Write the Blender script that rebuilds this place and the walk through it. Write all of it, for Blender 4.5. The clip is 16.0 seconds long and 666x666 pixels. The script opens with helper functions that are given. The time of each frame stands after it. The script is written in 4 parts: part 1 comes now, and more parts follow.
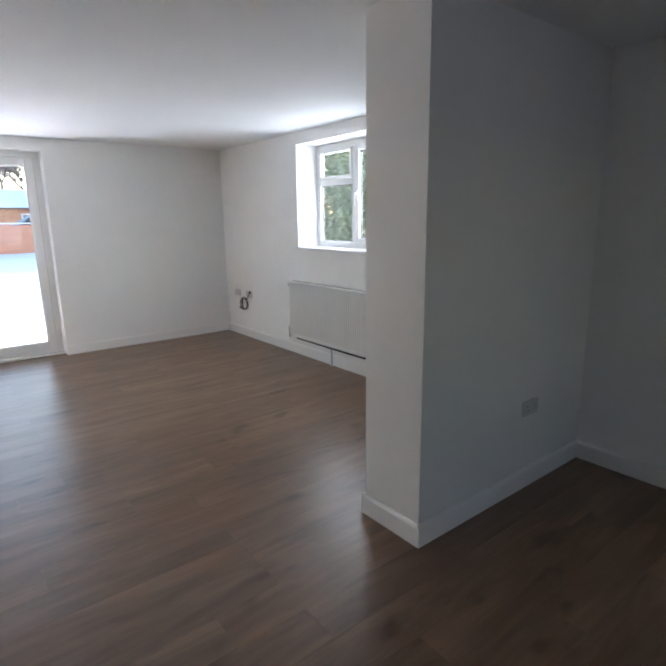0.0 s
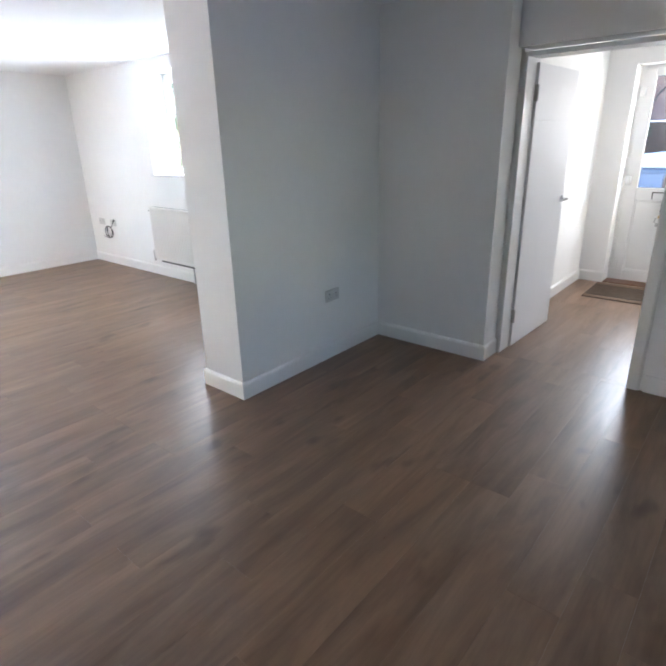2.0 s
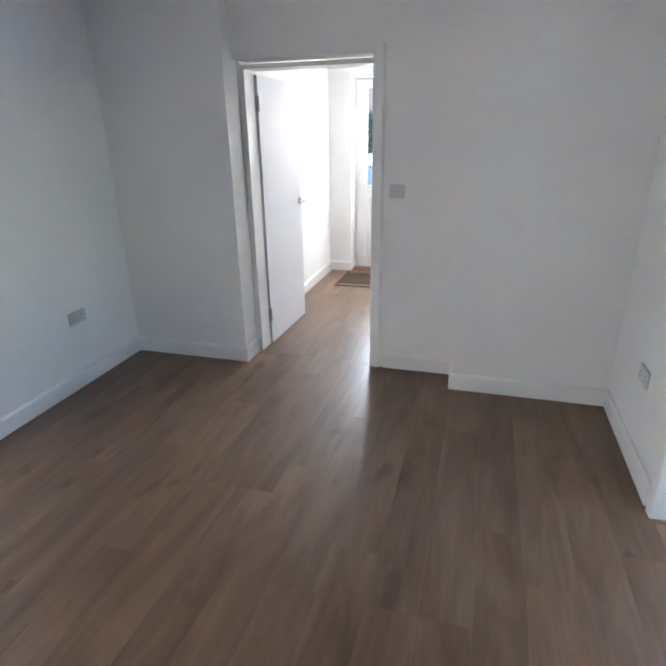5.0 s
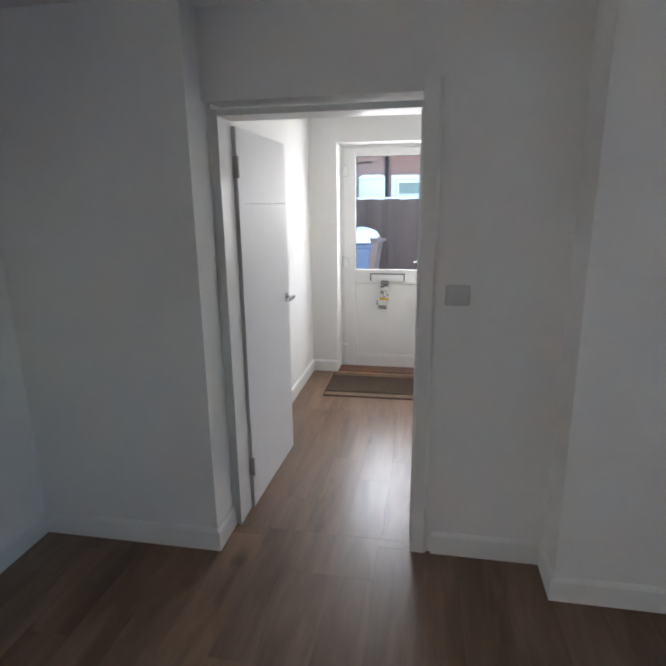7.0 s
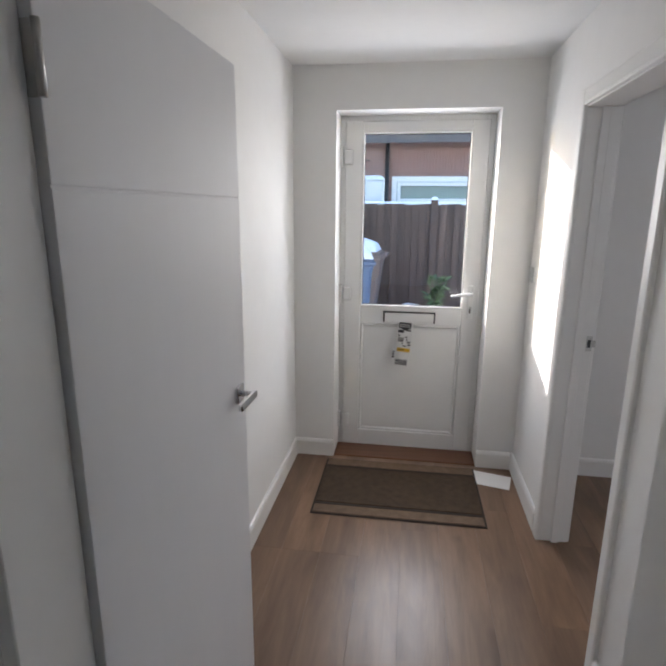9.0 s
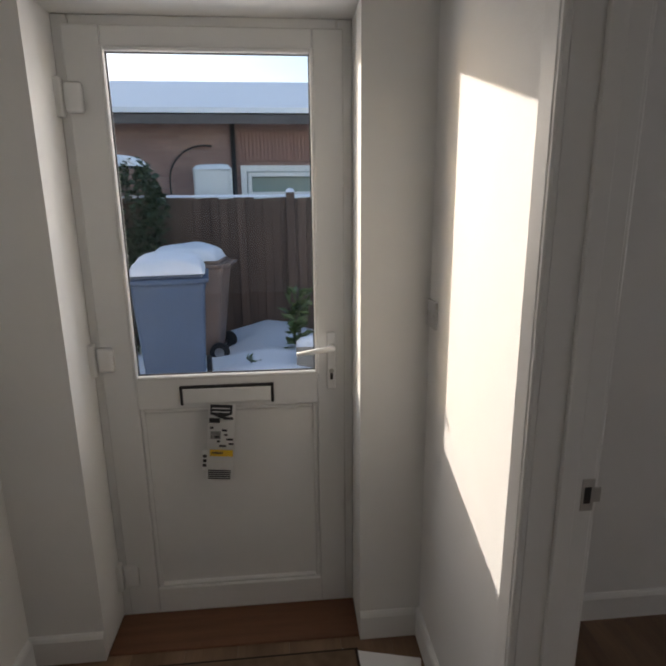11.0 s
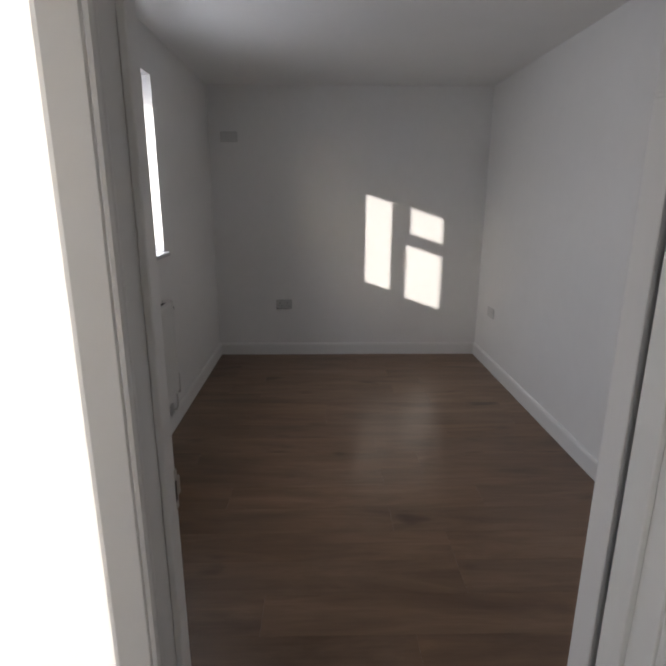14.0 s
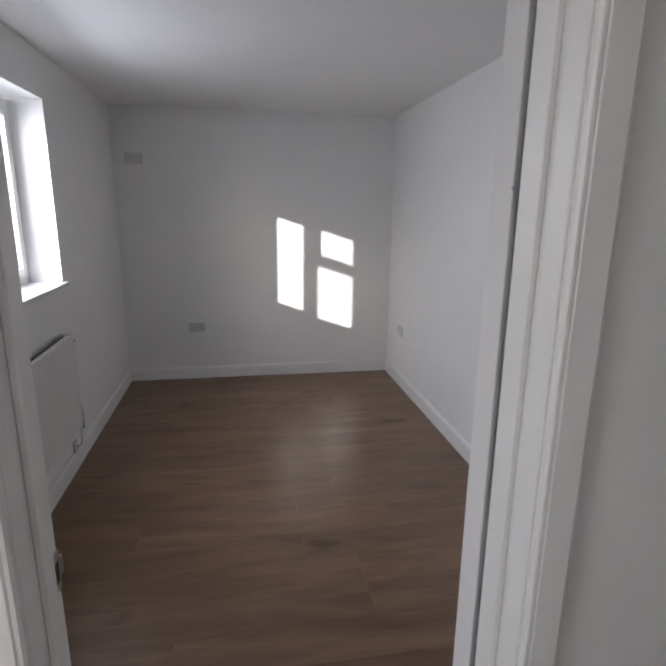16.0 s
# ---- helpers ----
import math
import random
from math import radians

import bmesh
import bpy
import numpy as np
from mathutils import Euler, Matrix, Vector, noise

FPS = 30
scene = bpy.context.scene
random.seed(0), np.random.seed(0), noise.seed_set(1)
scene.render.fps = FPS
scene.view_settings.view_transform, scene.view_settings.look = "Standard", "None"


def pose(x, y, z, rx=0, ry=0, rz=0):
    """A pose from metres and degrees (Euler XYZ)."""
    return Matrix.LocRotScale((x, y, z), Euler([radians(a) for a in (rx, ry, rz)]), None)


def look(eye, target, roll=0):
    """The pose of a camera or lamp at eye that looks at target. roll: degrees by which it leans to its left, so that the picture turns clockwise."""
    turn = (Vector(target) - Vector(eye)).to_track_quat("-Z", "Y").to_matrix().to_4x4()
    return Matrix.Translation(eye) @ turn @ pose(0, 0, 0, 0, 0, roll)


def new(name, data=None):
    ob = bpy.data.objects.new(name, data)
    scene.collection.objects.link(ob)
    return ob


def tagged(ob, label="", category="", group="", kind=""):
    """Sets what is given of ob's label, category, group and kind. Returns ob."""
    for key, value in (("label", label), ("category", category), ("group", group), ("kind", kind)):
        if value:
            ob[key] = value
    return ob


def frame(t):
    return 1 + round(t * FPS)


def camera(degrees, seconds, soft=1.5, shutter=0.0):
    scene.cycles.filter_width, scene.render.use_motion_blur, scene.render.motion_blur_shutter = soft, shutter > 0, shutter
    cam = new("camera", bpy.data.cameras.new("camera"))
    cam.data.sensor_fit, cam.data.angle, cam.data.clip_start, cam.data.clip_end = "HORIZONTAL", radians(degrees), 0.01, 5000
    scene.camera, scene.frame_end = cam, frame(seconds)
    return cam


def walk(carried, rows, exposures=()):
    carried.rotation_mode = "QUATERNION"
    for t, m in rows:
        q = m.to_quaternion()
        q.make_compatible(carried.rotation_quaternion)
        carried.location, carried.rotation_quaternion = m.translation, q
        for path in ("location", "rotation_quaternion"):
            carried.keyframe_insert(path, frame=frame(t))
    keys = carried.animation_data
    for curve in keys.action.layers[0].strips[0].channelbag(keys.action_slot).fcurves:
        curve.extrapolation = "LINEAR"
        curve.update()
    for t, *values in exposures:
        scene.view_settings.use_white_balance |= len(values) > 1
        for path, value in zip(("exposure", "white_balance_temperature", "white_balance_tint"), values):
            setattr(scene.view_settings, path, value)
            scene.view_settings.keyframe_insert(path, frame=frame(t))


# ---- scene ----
cam = camera(65.9, 16.0, soft=2.4)
PATH = [
    (0, (1.461, -3.115, 1.527), (-0.076, -1.914, 1.088), -0.8),
    (0.5, (1.749, -3.087, 1.561), (0.34, -1.777, 1.016), -1.5),
    (1, (1.964, -3.08, 1.518), (0.619, -1.716, 0.942), -1.1),
    (1.5, (2.149, -3.226, 1.541), (0.842, -1.842, 0.928), -1.1),
    (2, (2.349, -3.348, 1.543), (1.137, -1.922, 0.839), -1.4),
    (2.5, (2.505, -3.412, 1.529), (1.407, -1.914, 0.786), -1.4),
    (3, (2.629, -3.451, 1.516), (1.606, -1.908, 0.759), -1.3),
    (3.5, (2.712, -3.485, 1.509), (1.806, -1.869, 0.755), -1.4),
    (4, (2.761, -3.46, 1.541), (2.02, -1.763, 0.785), -1.5),
    (4.2, (2.736, -3.413, 1.569), (2.065, -1.691, 0.803), -1.4),
    (4.5, (2.705, -3.404, 1.596), (2.093, -1.656, 0.84), -1.3),
    (5, (2.561, -3.242, 1.628), (2.044, -1.456, 0.891), -0.9),
    (5.2, (2.516, -3.142, 1.633), (2.025, -1.337, 0.927), -1.1),
    (7.3, (1.779, -1.802, 1.63), (1.445, 0.11, 1.145), -0.3),
    (7.5, (1.716, -1.63, 1.619), (1.384, 0.28, 1.128), -0.1),
    (8, (1.583, -1.197, 1.643), (1.249, 0.717, 1.168), -0.0),
    (8.2, (1.519, -1.03, 1.623), (1.189, 0.886, 1.154), 0.2),
    (10.3, (1.6, 0.685, 1.577), (1.478, 2.627, 1.115), -0.2),
    (10.5, (1.641, 0.818, 1.563), (1.569, 2.763, 1.103), -0.3),
    (11, (1.753, 1.192, 1.581), (1.925, 3.126, 1.104), -0.6),
    (11.5, (1.784, 1.373, 1.571), (2.372, 3.226, 1.099), 0.3),
    (11.7, (1.782, 1.462, 1.562), (2.702, 3.172, 1.084), -0.4),
    (12, (1.767, 1.525, 1.575), (3.097, 2.931, 1.0604), 0.3),
    (12.5, (1.778, 1.581, 1.543), (3.482, 2.502, 1.0314), 0.2),
    (13, (1.765, 1.626, 1.568), (3.624, 2.166, 1.0477), -0.0),
    (13.5, (1.684, 1.738, 1.551), (3.608, 1.953, 1.0338), 0.1),
    (14, (1.587, 1.815, 1.487), (3.522, 1.771, 0.9698), 0.2),
    (14.5, (1.594, 1.824, 1.591), (3.508, 1.645, 1.0248), 0.3),
    (15, (1.59, 1.832, 1.592), (3.505, 1.57, 1.0501), 0.4),
    (15.5, (1.584, 1.832, 1.593), (3.5, 1.518, 1.0687), 0.5),
    (15.7, (1.583, 1.82, 1.593), (3.499, 1.49, 1.0803), 0.5),
    (16, (1.557, 1.748, 1.597), (3.473, 1.402, 1.1198), 0.7),
]
EXPOSURE = [(0, 2.25, 6000, 12), (0.5, 2.75, 5900, 12), (1.5, 3.35, 5800, 12), (3, 3.85, 5750, 12), (5.2, 3.95, 5750, 12), (7.3, 2.9, 5900, 12), (8.2, 2.8, 5900, 13),
            (10.3, 1.45, 6300, 14), (11, 1.1, 6600, 14), (11.5, 0.85, 6850, 14), (12, 0.65, 7000, 13), (12.5, 0.6, 7000, 12), (13, 1.3, 6500, 13), (14.5, 1.5, 6200, 14), (16, 1.95, 6000, 15)]
walk(cam, [(t, look(eye, target, roll)) for t, eye, target, roll in PATH], EXPOSURE)

# ---- world, sun ----
SUN = Vector((-1.0, 0.9, 0.305)).normalized()
world = bpy.data.worlds.new("sky")
scene.world = world
world.use_nodes = True
wn = world.node_tree.nodes
sky = wn.new("ShaderNodeTexSky")
sky.sky_type = "NISHITA"
sky.sun_disc = False
sky.sun_elevation = math.asin(SUN.z)
sky.sun_rotation = math.atan2(SUN.x, SUN.y)
wn["Background"].inputs[1].default_value = 0.15
world.node_tree.links.new(sky.outputs[0], wn["Background"].inputs[0])
sun = new("sun", bpy.data.lights.new("sun", "SUN"))
sun.data.energy, sun.data.angle, sun.data.color = 1.75, radians(0.6), (1.0, 0.925, 0.8)
sun.matrix_world = look(SUN * 30, (0, 0, 0))


def opening_lamp(name, x, y, z, w, h, rz, power, colour, tilt=0):
    """An area lamp set at an opening, throwing light into the room."""
    ob = new(name, bpy.data.lights.new(name, "AREA"))
    ob.data.shape, ob.data.size, ob.data.size_y = "RECTANGLE", w, h
    ob.data.energy, ob.data.color = power, colour
    ob.matrix_world = pose(x, y, z, 90 - tilt, 0, rz)
    return ob


opening_lamp("patio_skylight", -5.32, -3.19, 1.15, 2.3, 2.1, 90, 215, (0.95, 0.97, 1.0))
# unseen fill lamp, added to brighten the stub wall's east face
opening_lamp("side_room_fill", 4.86, -1.4, 1.5, 1.3, 1.1, -90, 76, (1.0, 0.95, 0.88))
opening_lamp("lounge_window_skylight", -2.6, 0.47, 1.75, 1.2, 1.0, 180, 6.5, (0.9, 0.96, 1.0))
opening_lamp("bedroom_window_skylight", 4.3, 3.24, 1.85, 1.05, 0.92, 180, 11.0, (0.98, 0.98, 0.98), 32)
opening_lamp("front_door_skylight", 1.53, 3.24, 1.75, 0.62, 1.05, 180, 3.8, (1.0, 0.94, 0.84), 28)


# ---- materials ----
def material(name, colour, rough=0.5, metal=0.0, vary=0.0, scale=6.0, bump=0.0, bump_scale=60.0, stretch=(1, 1, 1), per_object=0.0, coat=0.0):
    """A node material: base colour with two scales of variation, fine relief."""
    m = bpy.data.materials.new(name)
    m.use_nodes = True
    t, n = m.node_tree, m.node_tree.nodes
    b = n["Principled BSDF"]
    b.inputs["Base Color"].default_value = (*colour, 1)
    b.inputs["Roughness"].default_value = rough
    b.inputs["Metallic"].default_value = metal
    b.inputs["Coat Weight"].default_value = coat
    co = n.new("ShaderNodeTexCoord")
    mp = n.new("ShaderNodeMapping")
    mp.inputs["Scale"].default_value = stretch
    geo = n.new("ShaderNodeNewGeometry")
    t.links.new(geo.outputs["Position"], mp.inputs[0])
    if vary:
        a, c = n.new("ShaderNodeTexNoise"), n.new("ShaderNodeTexNoise")
        a.inputs["Scale"].default_value, a.inputs["Detail"].default_value = scale, 4
        c.inputs["Scale"].default_value, c.inputs["Detail"].default_value = scale * 11, 3
        for q in (a, c):
            t.links.new(mp.outputs[0], q.inputs["Vector"])
        add = n.new("ShaderNodeMath")
        add.operation = "MULTIPLY_ADD"
        add.inputs[1].default_value = 0.4
        t.links.new(c.outputs[0], add.inputs[0])
        t.links.new(a.outputs[0], add.inputs[2])
        val = add.outputs[0]
        if per_object:
            info = n.new("ShaderNodeObjectInfo")
            ad2 = n.new("ShaderNodeMath")
            ad2.operation = "MULTIPLY_ADD"
            ad2.inputs[1].default_value = per_object
            t.links.new(info.outputs["Random"], ad2.inputs[0])
            t.links.new(val, ad2.inputs[2])
            val = ad2.outputs[0]
        rng = n.new("ShaderNodeMapRange")
        rng.inputs["From Min"].default_value, rng.inputs["From Max"].default_value = 0.45, 0.95 + per_object
        rng.inputs["To Min"].default_value, rng.inputs["To Max"].default_value = 1 - vary, 1 + vary
        t.links.new(val, rng.inputs["Value"])
        mul = n.new("ShaderNodeVectorMath")
        mul.operation = "SCALE"
        mul.inputs[0].default_value = colour
        t.links.new(rng.outputs[0], mul.inputs["Scale"])
        t.links.new(mul.outputs[0], b.inputs["Base Color"])
    if bump:
        g = n.new("ShaderNodeTexNoise")
        g.inputs["Scale"].default_value, g.inputs["Detail"].default_value = bump_scale, 4
        t.links.new(mp.outputs[0], g.inputs["Vector"])
        bp = n.new("ShaderNodeBump")
        bp.inputs["Strength"].default_value, bp.inputs["Distance"].default_value = bump, 0.004
        t.links.new(g.outputs[0], bp.inputs["Height"])
        t.links.new(bp.outputs[0], b.inputs["Normal"])
    return m


def laminate():
    """Brown oak laminate: long grain, dark knots, board-to-board shifts, semi-gloss."""
    m = bpy.data.materials.new("oak_laminate")
    m.use_nodes = True
    t, n = m.node_tree, m.node_tree.nodes
    b = n["Principled BSDF"]
    geo, info = n.new("ShaderNodeNewGeometry"), n.new("ShaderNodeObjectInfo")
    off = n.new("ShaderNodeVectorMath")
    off.operation = "MULTIPLY_ADD"
    off.inputs[1].default_value = (0, 37, 11)
    cmb = n.new("ShaderNodeCombineXYZ")
    for i in range(3):
        t.links.new(info.outputs["Random"], cmb.inputs[i])
    t.links.new(cmb.outputs[0], off.inputs[0])
    t.links.new(geo.outputs["Position"], off.inputs[2])

    def tex(sx, sy, scale, detail, rough=0.55, distort=0.0):
        mp = n.new("ShaderNodeMapping")
        mp.inputs["Scale"].default_value = (sx, sy, 1)
        x = n.new("ShaderNodeTexNoise")
        x.inputs["Scale"].default_value, x.inputs["Detail"].default_value = scale, detail
        x.inputs["Roughness"].default_value, x.inputs["Distortion"].default_value = rough, distort
        t.links.new(off.outputs[0], mp.inputs[0])
        t.links.new(mp.outputs[0], x.inputs["Vector"])
        return x.outputs[0]

    def ramp(src, stops):
        r = n.new("ShaderNodeValToRGB")
        while len(r.color_ramp.elements) < len(stops):
            r.color_ramp.elements.new(0.5)
        for e, (p, c) in zip(r.color_ramp.elements, stops):
            e.position, e.color = p, (*c, 1)
        t.links.new(src, r.inputs[0])
        return r.outputs[0]

    def blend(kind, fac, a, c):
        x = n.new("ShaderNodeMix")
        x.data_type, x.blend_type = "RGBA", kind
        x.inputs[0].default_value = fac
        t.links.new(a, x.inputs[6])
        t.links.new(c, x.inputs[7])
        return x.outputs[2]

    broad = ramp(tex(5.2, 0.8, 1.6, 6, 0.62, 0.5), [(0.3, (0.128, 0.074, 0.043)), (0.5, (0.19, 0.115, 0.069)), (0.7, (0.255, 0.162, 0.102))])
    grain = ramp(tex(26, 1.1, 3.0, 6, 0.65, 0.3), [(0.3, (0.9, 0.89, 0.88)), (0.55, (1, 1, 1)), (0.75, (1.06, 1.05, 1.04))])
    knots = ramp(tex(4.5, 2.0, 1.5, 2, 0.4), [(0.25, (0.5, 0.45, 0.42)), (0.34, (0.95, 0.95, 0.95)), (0.4, (1, 1, 1))])
    board = ramp(info.outputs["Random"], [(0.0, (0.9, 0.9, 0.91)), (0.5, (1, 0.99, 0.98)), (1.0, (1.07, 1.05, 1.02))])
    c = blend("MULTIPLY", 1.0, broad, grain)
    c = blend("MULTIPLY", 0.9, c, knots)
    c = blend("MULTIPLY", 1.0, c, board)
    t.links.new(c, b.inputs["Base Color"])
    rr = n.new("ShaderNodeMapRange")
    rr.inputs["To Min"].default_value, rr.inputs["To Max"].default_value = 0.24, 0.4
    t.links.new(tex(8, 1.2, 3, 4), rr.inputs["Value"])
    t.links.new(rr.outputs[0], b.inputs["Roughness"])
    bp = n.new("ShaderNodeBump")
    bp.inputs["Strength"].default_value, bp.inputs["Distance"].default_value = 0.14, 0.003
    t.links.new(tex(30, 1.5, 4, 6), bp.inputs["Height"])
    t.links.new(bp.outputs[0], b.inputs["Normal"])
    return m


def glazing(name, tint, gloss=1.0):
    """Clear glass: sees through, mirrors more at a slant."""
    m = bpy.data.materials.new(name)
    m.use_nodes = True
    t, n = m.node_tree, m.node_tree.nodes
    out = n["Material Output"]
    n.remove(n["Principled BSDF"])
    tr, gl, fr, mx = n.new("ShaderNodeBsdfTransparent"), n.new("ShaderNodeBsdfGlossy"), n.new("ShaderNodeLayerWeight"), n.new("ShaderNodeMixShader")
    tr.inputs[0].default_value = (*tint, 1)
    gl.inputs["Roughness"].default_value = 0.01
    fr.inputs["Blend"].default_value = 0.5
    pw, ad = n.new("ShaderNodeMath"), n.new("ShaderNodeMath")
    pw.operation, ad.operation = "POWER", "MULTIPLY_ADD"
    pw.inputs[1].default_value = 5.0
    ad.inputs[1].default_value, ad.inputs[2].default_value = 0.8 * gloss, 0.035 * gloss
    t.links.new(fr.outputs["Facing"], pw.inputs[0])
    t.links.new(pw.outputs[0], ad.inputs[0])
    t.links.new(ad.outputs[0], mx.inputs[0])
    t.links.new(tr.outputs[0], mx.inputs[1])
    t.links.new(gl.outputs[0], mx.inputs[2])
    t.links.new(mx.outputs[0], out.inputs[0])
    return m


def brickwork(name, colour, mortar):
    m = bpy.data.materials.new(name)
    m.use_nodes = True
    t, n = m.node_tree, m.node_tree.nodes
    b = n["Principled BSDF"]
    b.inputs["Roughness"].default_value = 0.9
    geo, sep, cmb = n.new("ShaderNodeNewGeometry"), n.new("ShaderNodeSeparateXYZ"), n.new("ShaderNodeCombineXYZ")
    t.links.new(geo.outputs["Position"], sep.inputs[0])
    s = n.new("ShaderNodeMath")
    t.links.new(sep.outputs[0], s.inputs[0])
    t.links.new(sep.outputs[1], s.inputs[1])
    t.links.new(s.outputs[0], cmb.inputs[0])
    t.links.new(sep.outputs[2], cmb.inputs[1])
    br = n.new("ShaderNodeTexBrick")
    br.inputs["Scale"].default_value = 1.0
    br.inputs["Brick Width"].default_value, br.inputs["Row Height"].default_value = 0.225, 0.075
    br.inputs["Mortar Size"].default_value = 0.006
    br.inputs["Color1"].default_value = (*colour, 1)
    br.inputs["Color2"].default_value = (colour[0] * 0.72, colour[1] * 0.68, colour[2] * 0.7, 1)
    br.inputs["Mortar"].default_value = (*mortar, 1)
    t.links.new(cmb.outputs[0], br.inputs["Vector"])
    t.links.new(br.outputs["Color"], b.inputs["Base Color"])
    bp = n.new("ShaderNodeBump")
    bp.inputs["Strength"].default_value, bp.inputs["Distance"].default_value = 0.5, -0.006
    t.links.new(br.outputs["Fac"], bp.inputs["Height"])
    t.links.new(bp.outputs[0], b.inputs["Normal"])
    return m


PAINT = material("matt_white_wall_paint", (0.83, 0.825, 0.81), 0.62, vary=0.025, scale=1.3, bump=0.12, bump_scale=190)
CEIL = material("ceiling_paint", (0.86, 0.86, 0.85), 0.8, vary=0.02, scale=2, bump=0.1, bump_scale=150)
GLOSSW = material("white_satin_woodwork", (0.82, 0.815, 0.8), 0.42, vary=0.02, scale=3, bump=0.05, bump_scale=60)
DOORW = material("white_painted_door", (0.76, 0.76, 0.77), 0.55, vary=0.02, scale=2, bump=0.07, bump_scale=35, stretch=(1, 1, 0.15))
UPVC = material("white_upvc", (0.8, 0.8, 0.79), 0.22, vary=0.015, scale=4)
SILLW = material("white_sill_board", (0.82, 0.82, 0.83), 0.2, vary=0.02, scale=4)
ENAMEL = material("white_radiator_enamel", (0.78, 0.775, 0.75), 0.28, vary=0.02, scale=5)
PLASTIC = material("white_moulded_plastic", (0.6, 0.6, 0.585), 0.3, vary=0.02, scale=9)
CHROME = material("polished_chrome", (0.72, 0.72, 0.74), 0.12, 1.0)
STEEL = material("brushed_steel", (0.5, 0.49, 0.47), 0.3, 1.0, vary=0.1, scale=20)
BLACK = material("black_rubber", (0.02, 0.02, 0.021), 0.5, vary=0.2, scale=30)
# near-black colour standing for the shade inside small openings
DARK = material("painted_recess_shade", (0.05, 0.05, 0.05), 0.7)
CABLE = material("black_cable_sheath", (0.018, 0.018, 0.02), 0.38, vary=0.2, scale=40)
OAK = laminate()
SLAB = material("screed", (0.08, 0.06, 0.05), 0.9, vary=0.1)
GLASS = glazing("window_glass", (0.975, 0.978, 0.985))
SNOW = material("snow", (0.86, 0.88, 0.92), 0.75, vary=0.04, scale=5, bump=0.5, bump_scale=14)
FENCEW = material("dark_stained_fence_wood", (0.105, 0.068, 0.05), 0.85, vary=0.5, scale=3.2, bump=0.0, stretch=(5, 5, 0.22), per_object=0.25)
BINBLUE = material("slate_blue_bin_plastic", (0.1, 0.14, 0.215), 0.45, vary=0.1, scale=7, bump=0.1, bump_scale=120)
BINBROWN = material("brown_bin_plastic", (0.25, 0.175, 0.14), 0.5, vary=0.12, scale=7, bump=0.1, bump_scale=120)
BRICK = brickwork("red_brick", (0.36, 0.225, 0.19), (0.29, 0.215, 0.19))
ORANGE = brickwork("orange_brick", (0.66, 0.29, 0.17), (0.48, 0.32, 0.23))
TILE = material("red_hanging_tile", (0.34, 0.19, 0.155), 0.85, vary=0.2, scale=9, bump=0.3, bump_scale=50, per_object=0.3)
RENDERW = material("pale_rendered_wall", (0.31, 0.285, 0.25), 0.85, vary=0.08, scale=3, bump=0.4, bump_scale=80)
ROOF = material("grey_roof_tile", (0.12, 0.11, 0.11), 0.85, vary=0.2, scale=8)
IVY = material("dark_ivy_leaf", (0.03, 0.055, 0.025), 0.45, vary=0.35, scale=7)
LAUREL = material("bright_laurel_leaf", (0.1, 0.15, 0.05), 0.45, vary=0.3, scale=9)
FOLIAGE = material("pale_winter_foliage", (0.48, 0.5, 0.35), 0.6, vary=0.25, scale=6)
fn = FOLIAGE.node_tree.nodes
through_leaf, leaf_mix = fn.new("ShaderNodeBsdfTranslucent"), fn.new("ShaderNodeMixShader")
through_leaf.inputs[0].default_value = (0.58, 0.6, 0.42, 1)
FOLIAGE.node_tree.links.new(fn["Principled BSDF"].outputs[0], leaf_mix.inputs[1])
FOLIAGE.node_tree.links.new(through_leaf.outputs[0], leaf_mix.inputs[2])
FOLIAGE.node_tree.links.new(leaf_mix.outputs[0], fn["Material Output"].inputs[0])
TWIGS = material("frosted_grey_brown_twigs", (0.3, 0.27, 0.255), 0.85, vary=0.3, scale=3)
BARK = material("grey_bark", (0.09, 0.075, 0.06), 0.9, vary=0.3, scale=8, bump=0.6, bump_scale=20)
MATBROWN = material("brown_coir_pile", (0.058, 0.036, 0.02), 0.95, vary=0.3, scale=26, bump=0.9, bump_scale=260)
MATTAN = material("tan_mat_band", (0.16, 0.108, 0.07), 0.95, vary=0.22, scale=26, bump=0.9, bump_scale=260)
MATEDGE = material("dark_brown_mat_edging", (0.03, 0.021, 0.016), 0.9, vary=0.2, scale=30)
PAPER = material("white_paper", (0.87, 0.87, 0.86), 0.6, vary=0.02, scale=8)
INK = material("black_print", (0.03, 0.03, 0.035), 0.55)
YELLOW = material("yellow_print", (0.72, 0.45, 0.03), 0.5)
CARBLUE = material("pale_blue_car_paint", (0.25, 0.35, 0.47), 0.25, 0.2, vary=0.05)
CARGLASS = material("dark_car_glass", (0.03, 0.035, 0.04), 0.08)
FROST = material("green_frosted_pane", (0.22, 0.29, 0.26), 0.2, vary=0.1, scale=3)


# ---- mesh helpers ----
def box(bm, x0, x1, y0, y1, z0, z1, bev=0.0, seg=1):
    vs = bmesh.ops.create_cube(bm, size=1)["verts"]
    for v in vs:
        v.co = Vector((x0 + (v.co.x + 0.5) * (x1 - x0), y0 + (v.co.y + 0.5) * (y1 - y0), z0 + (v.co.z + 0.5) * (z1 - z0)))
    if bev:
        es = list({e for v in vs for e in v.link_edges})
        bmesh.ops.bevel(bm, geom=es, offset=bev, segments=seg, affect="EDGES", profile=0.6)
    return bm


def boxed(*a, **k):
    return box(bmesh.new(), *a, **k)


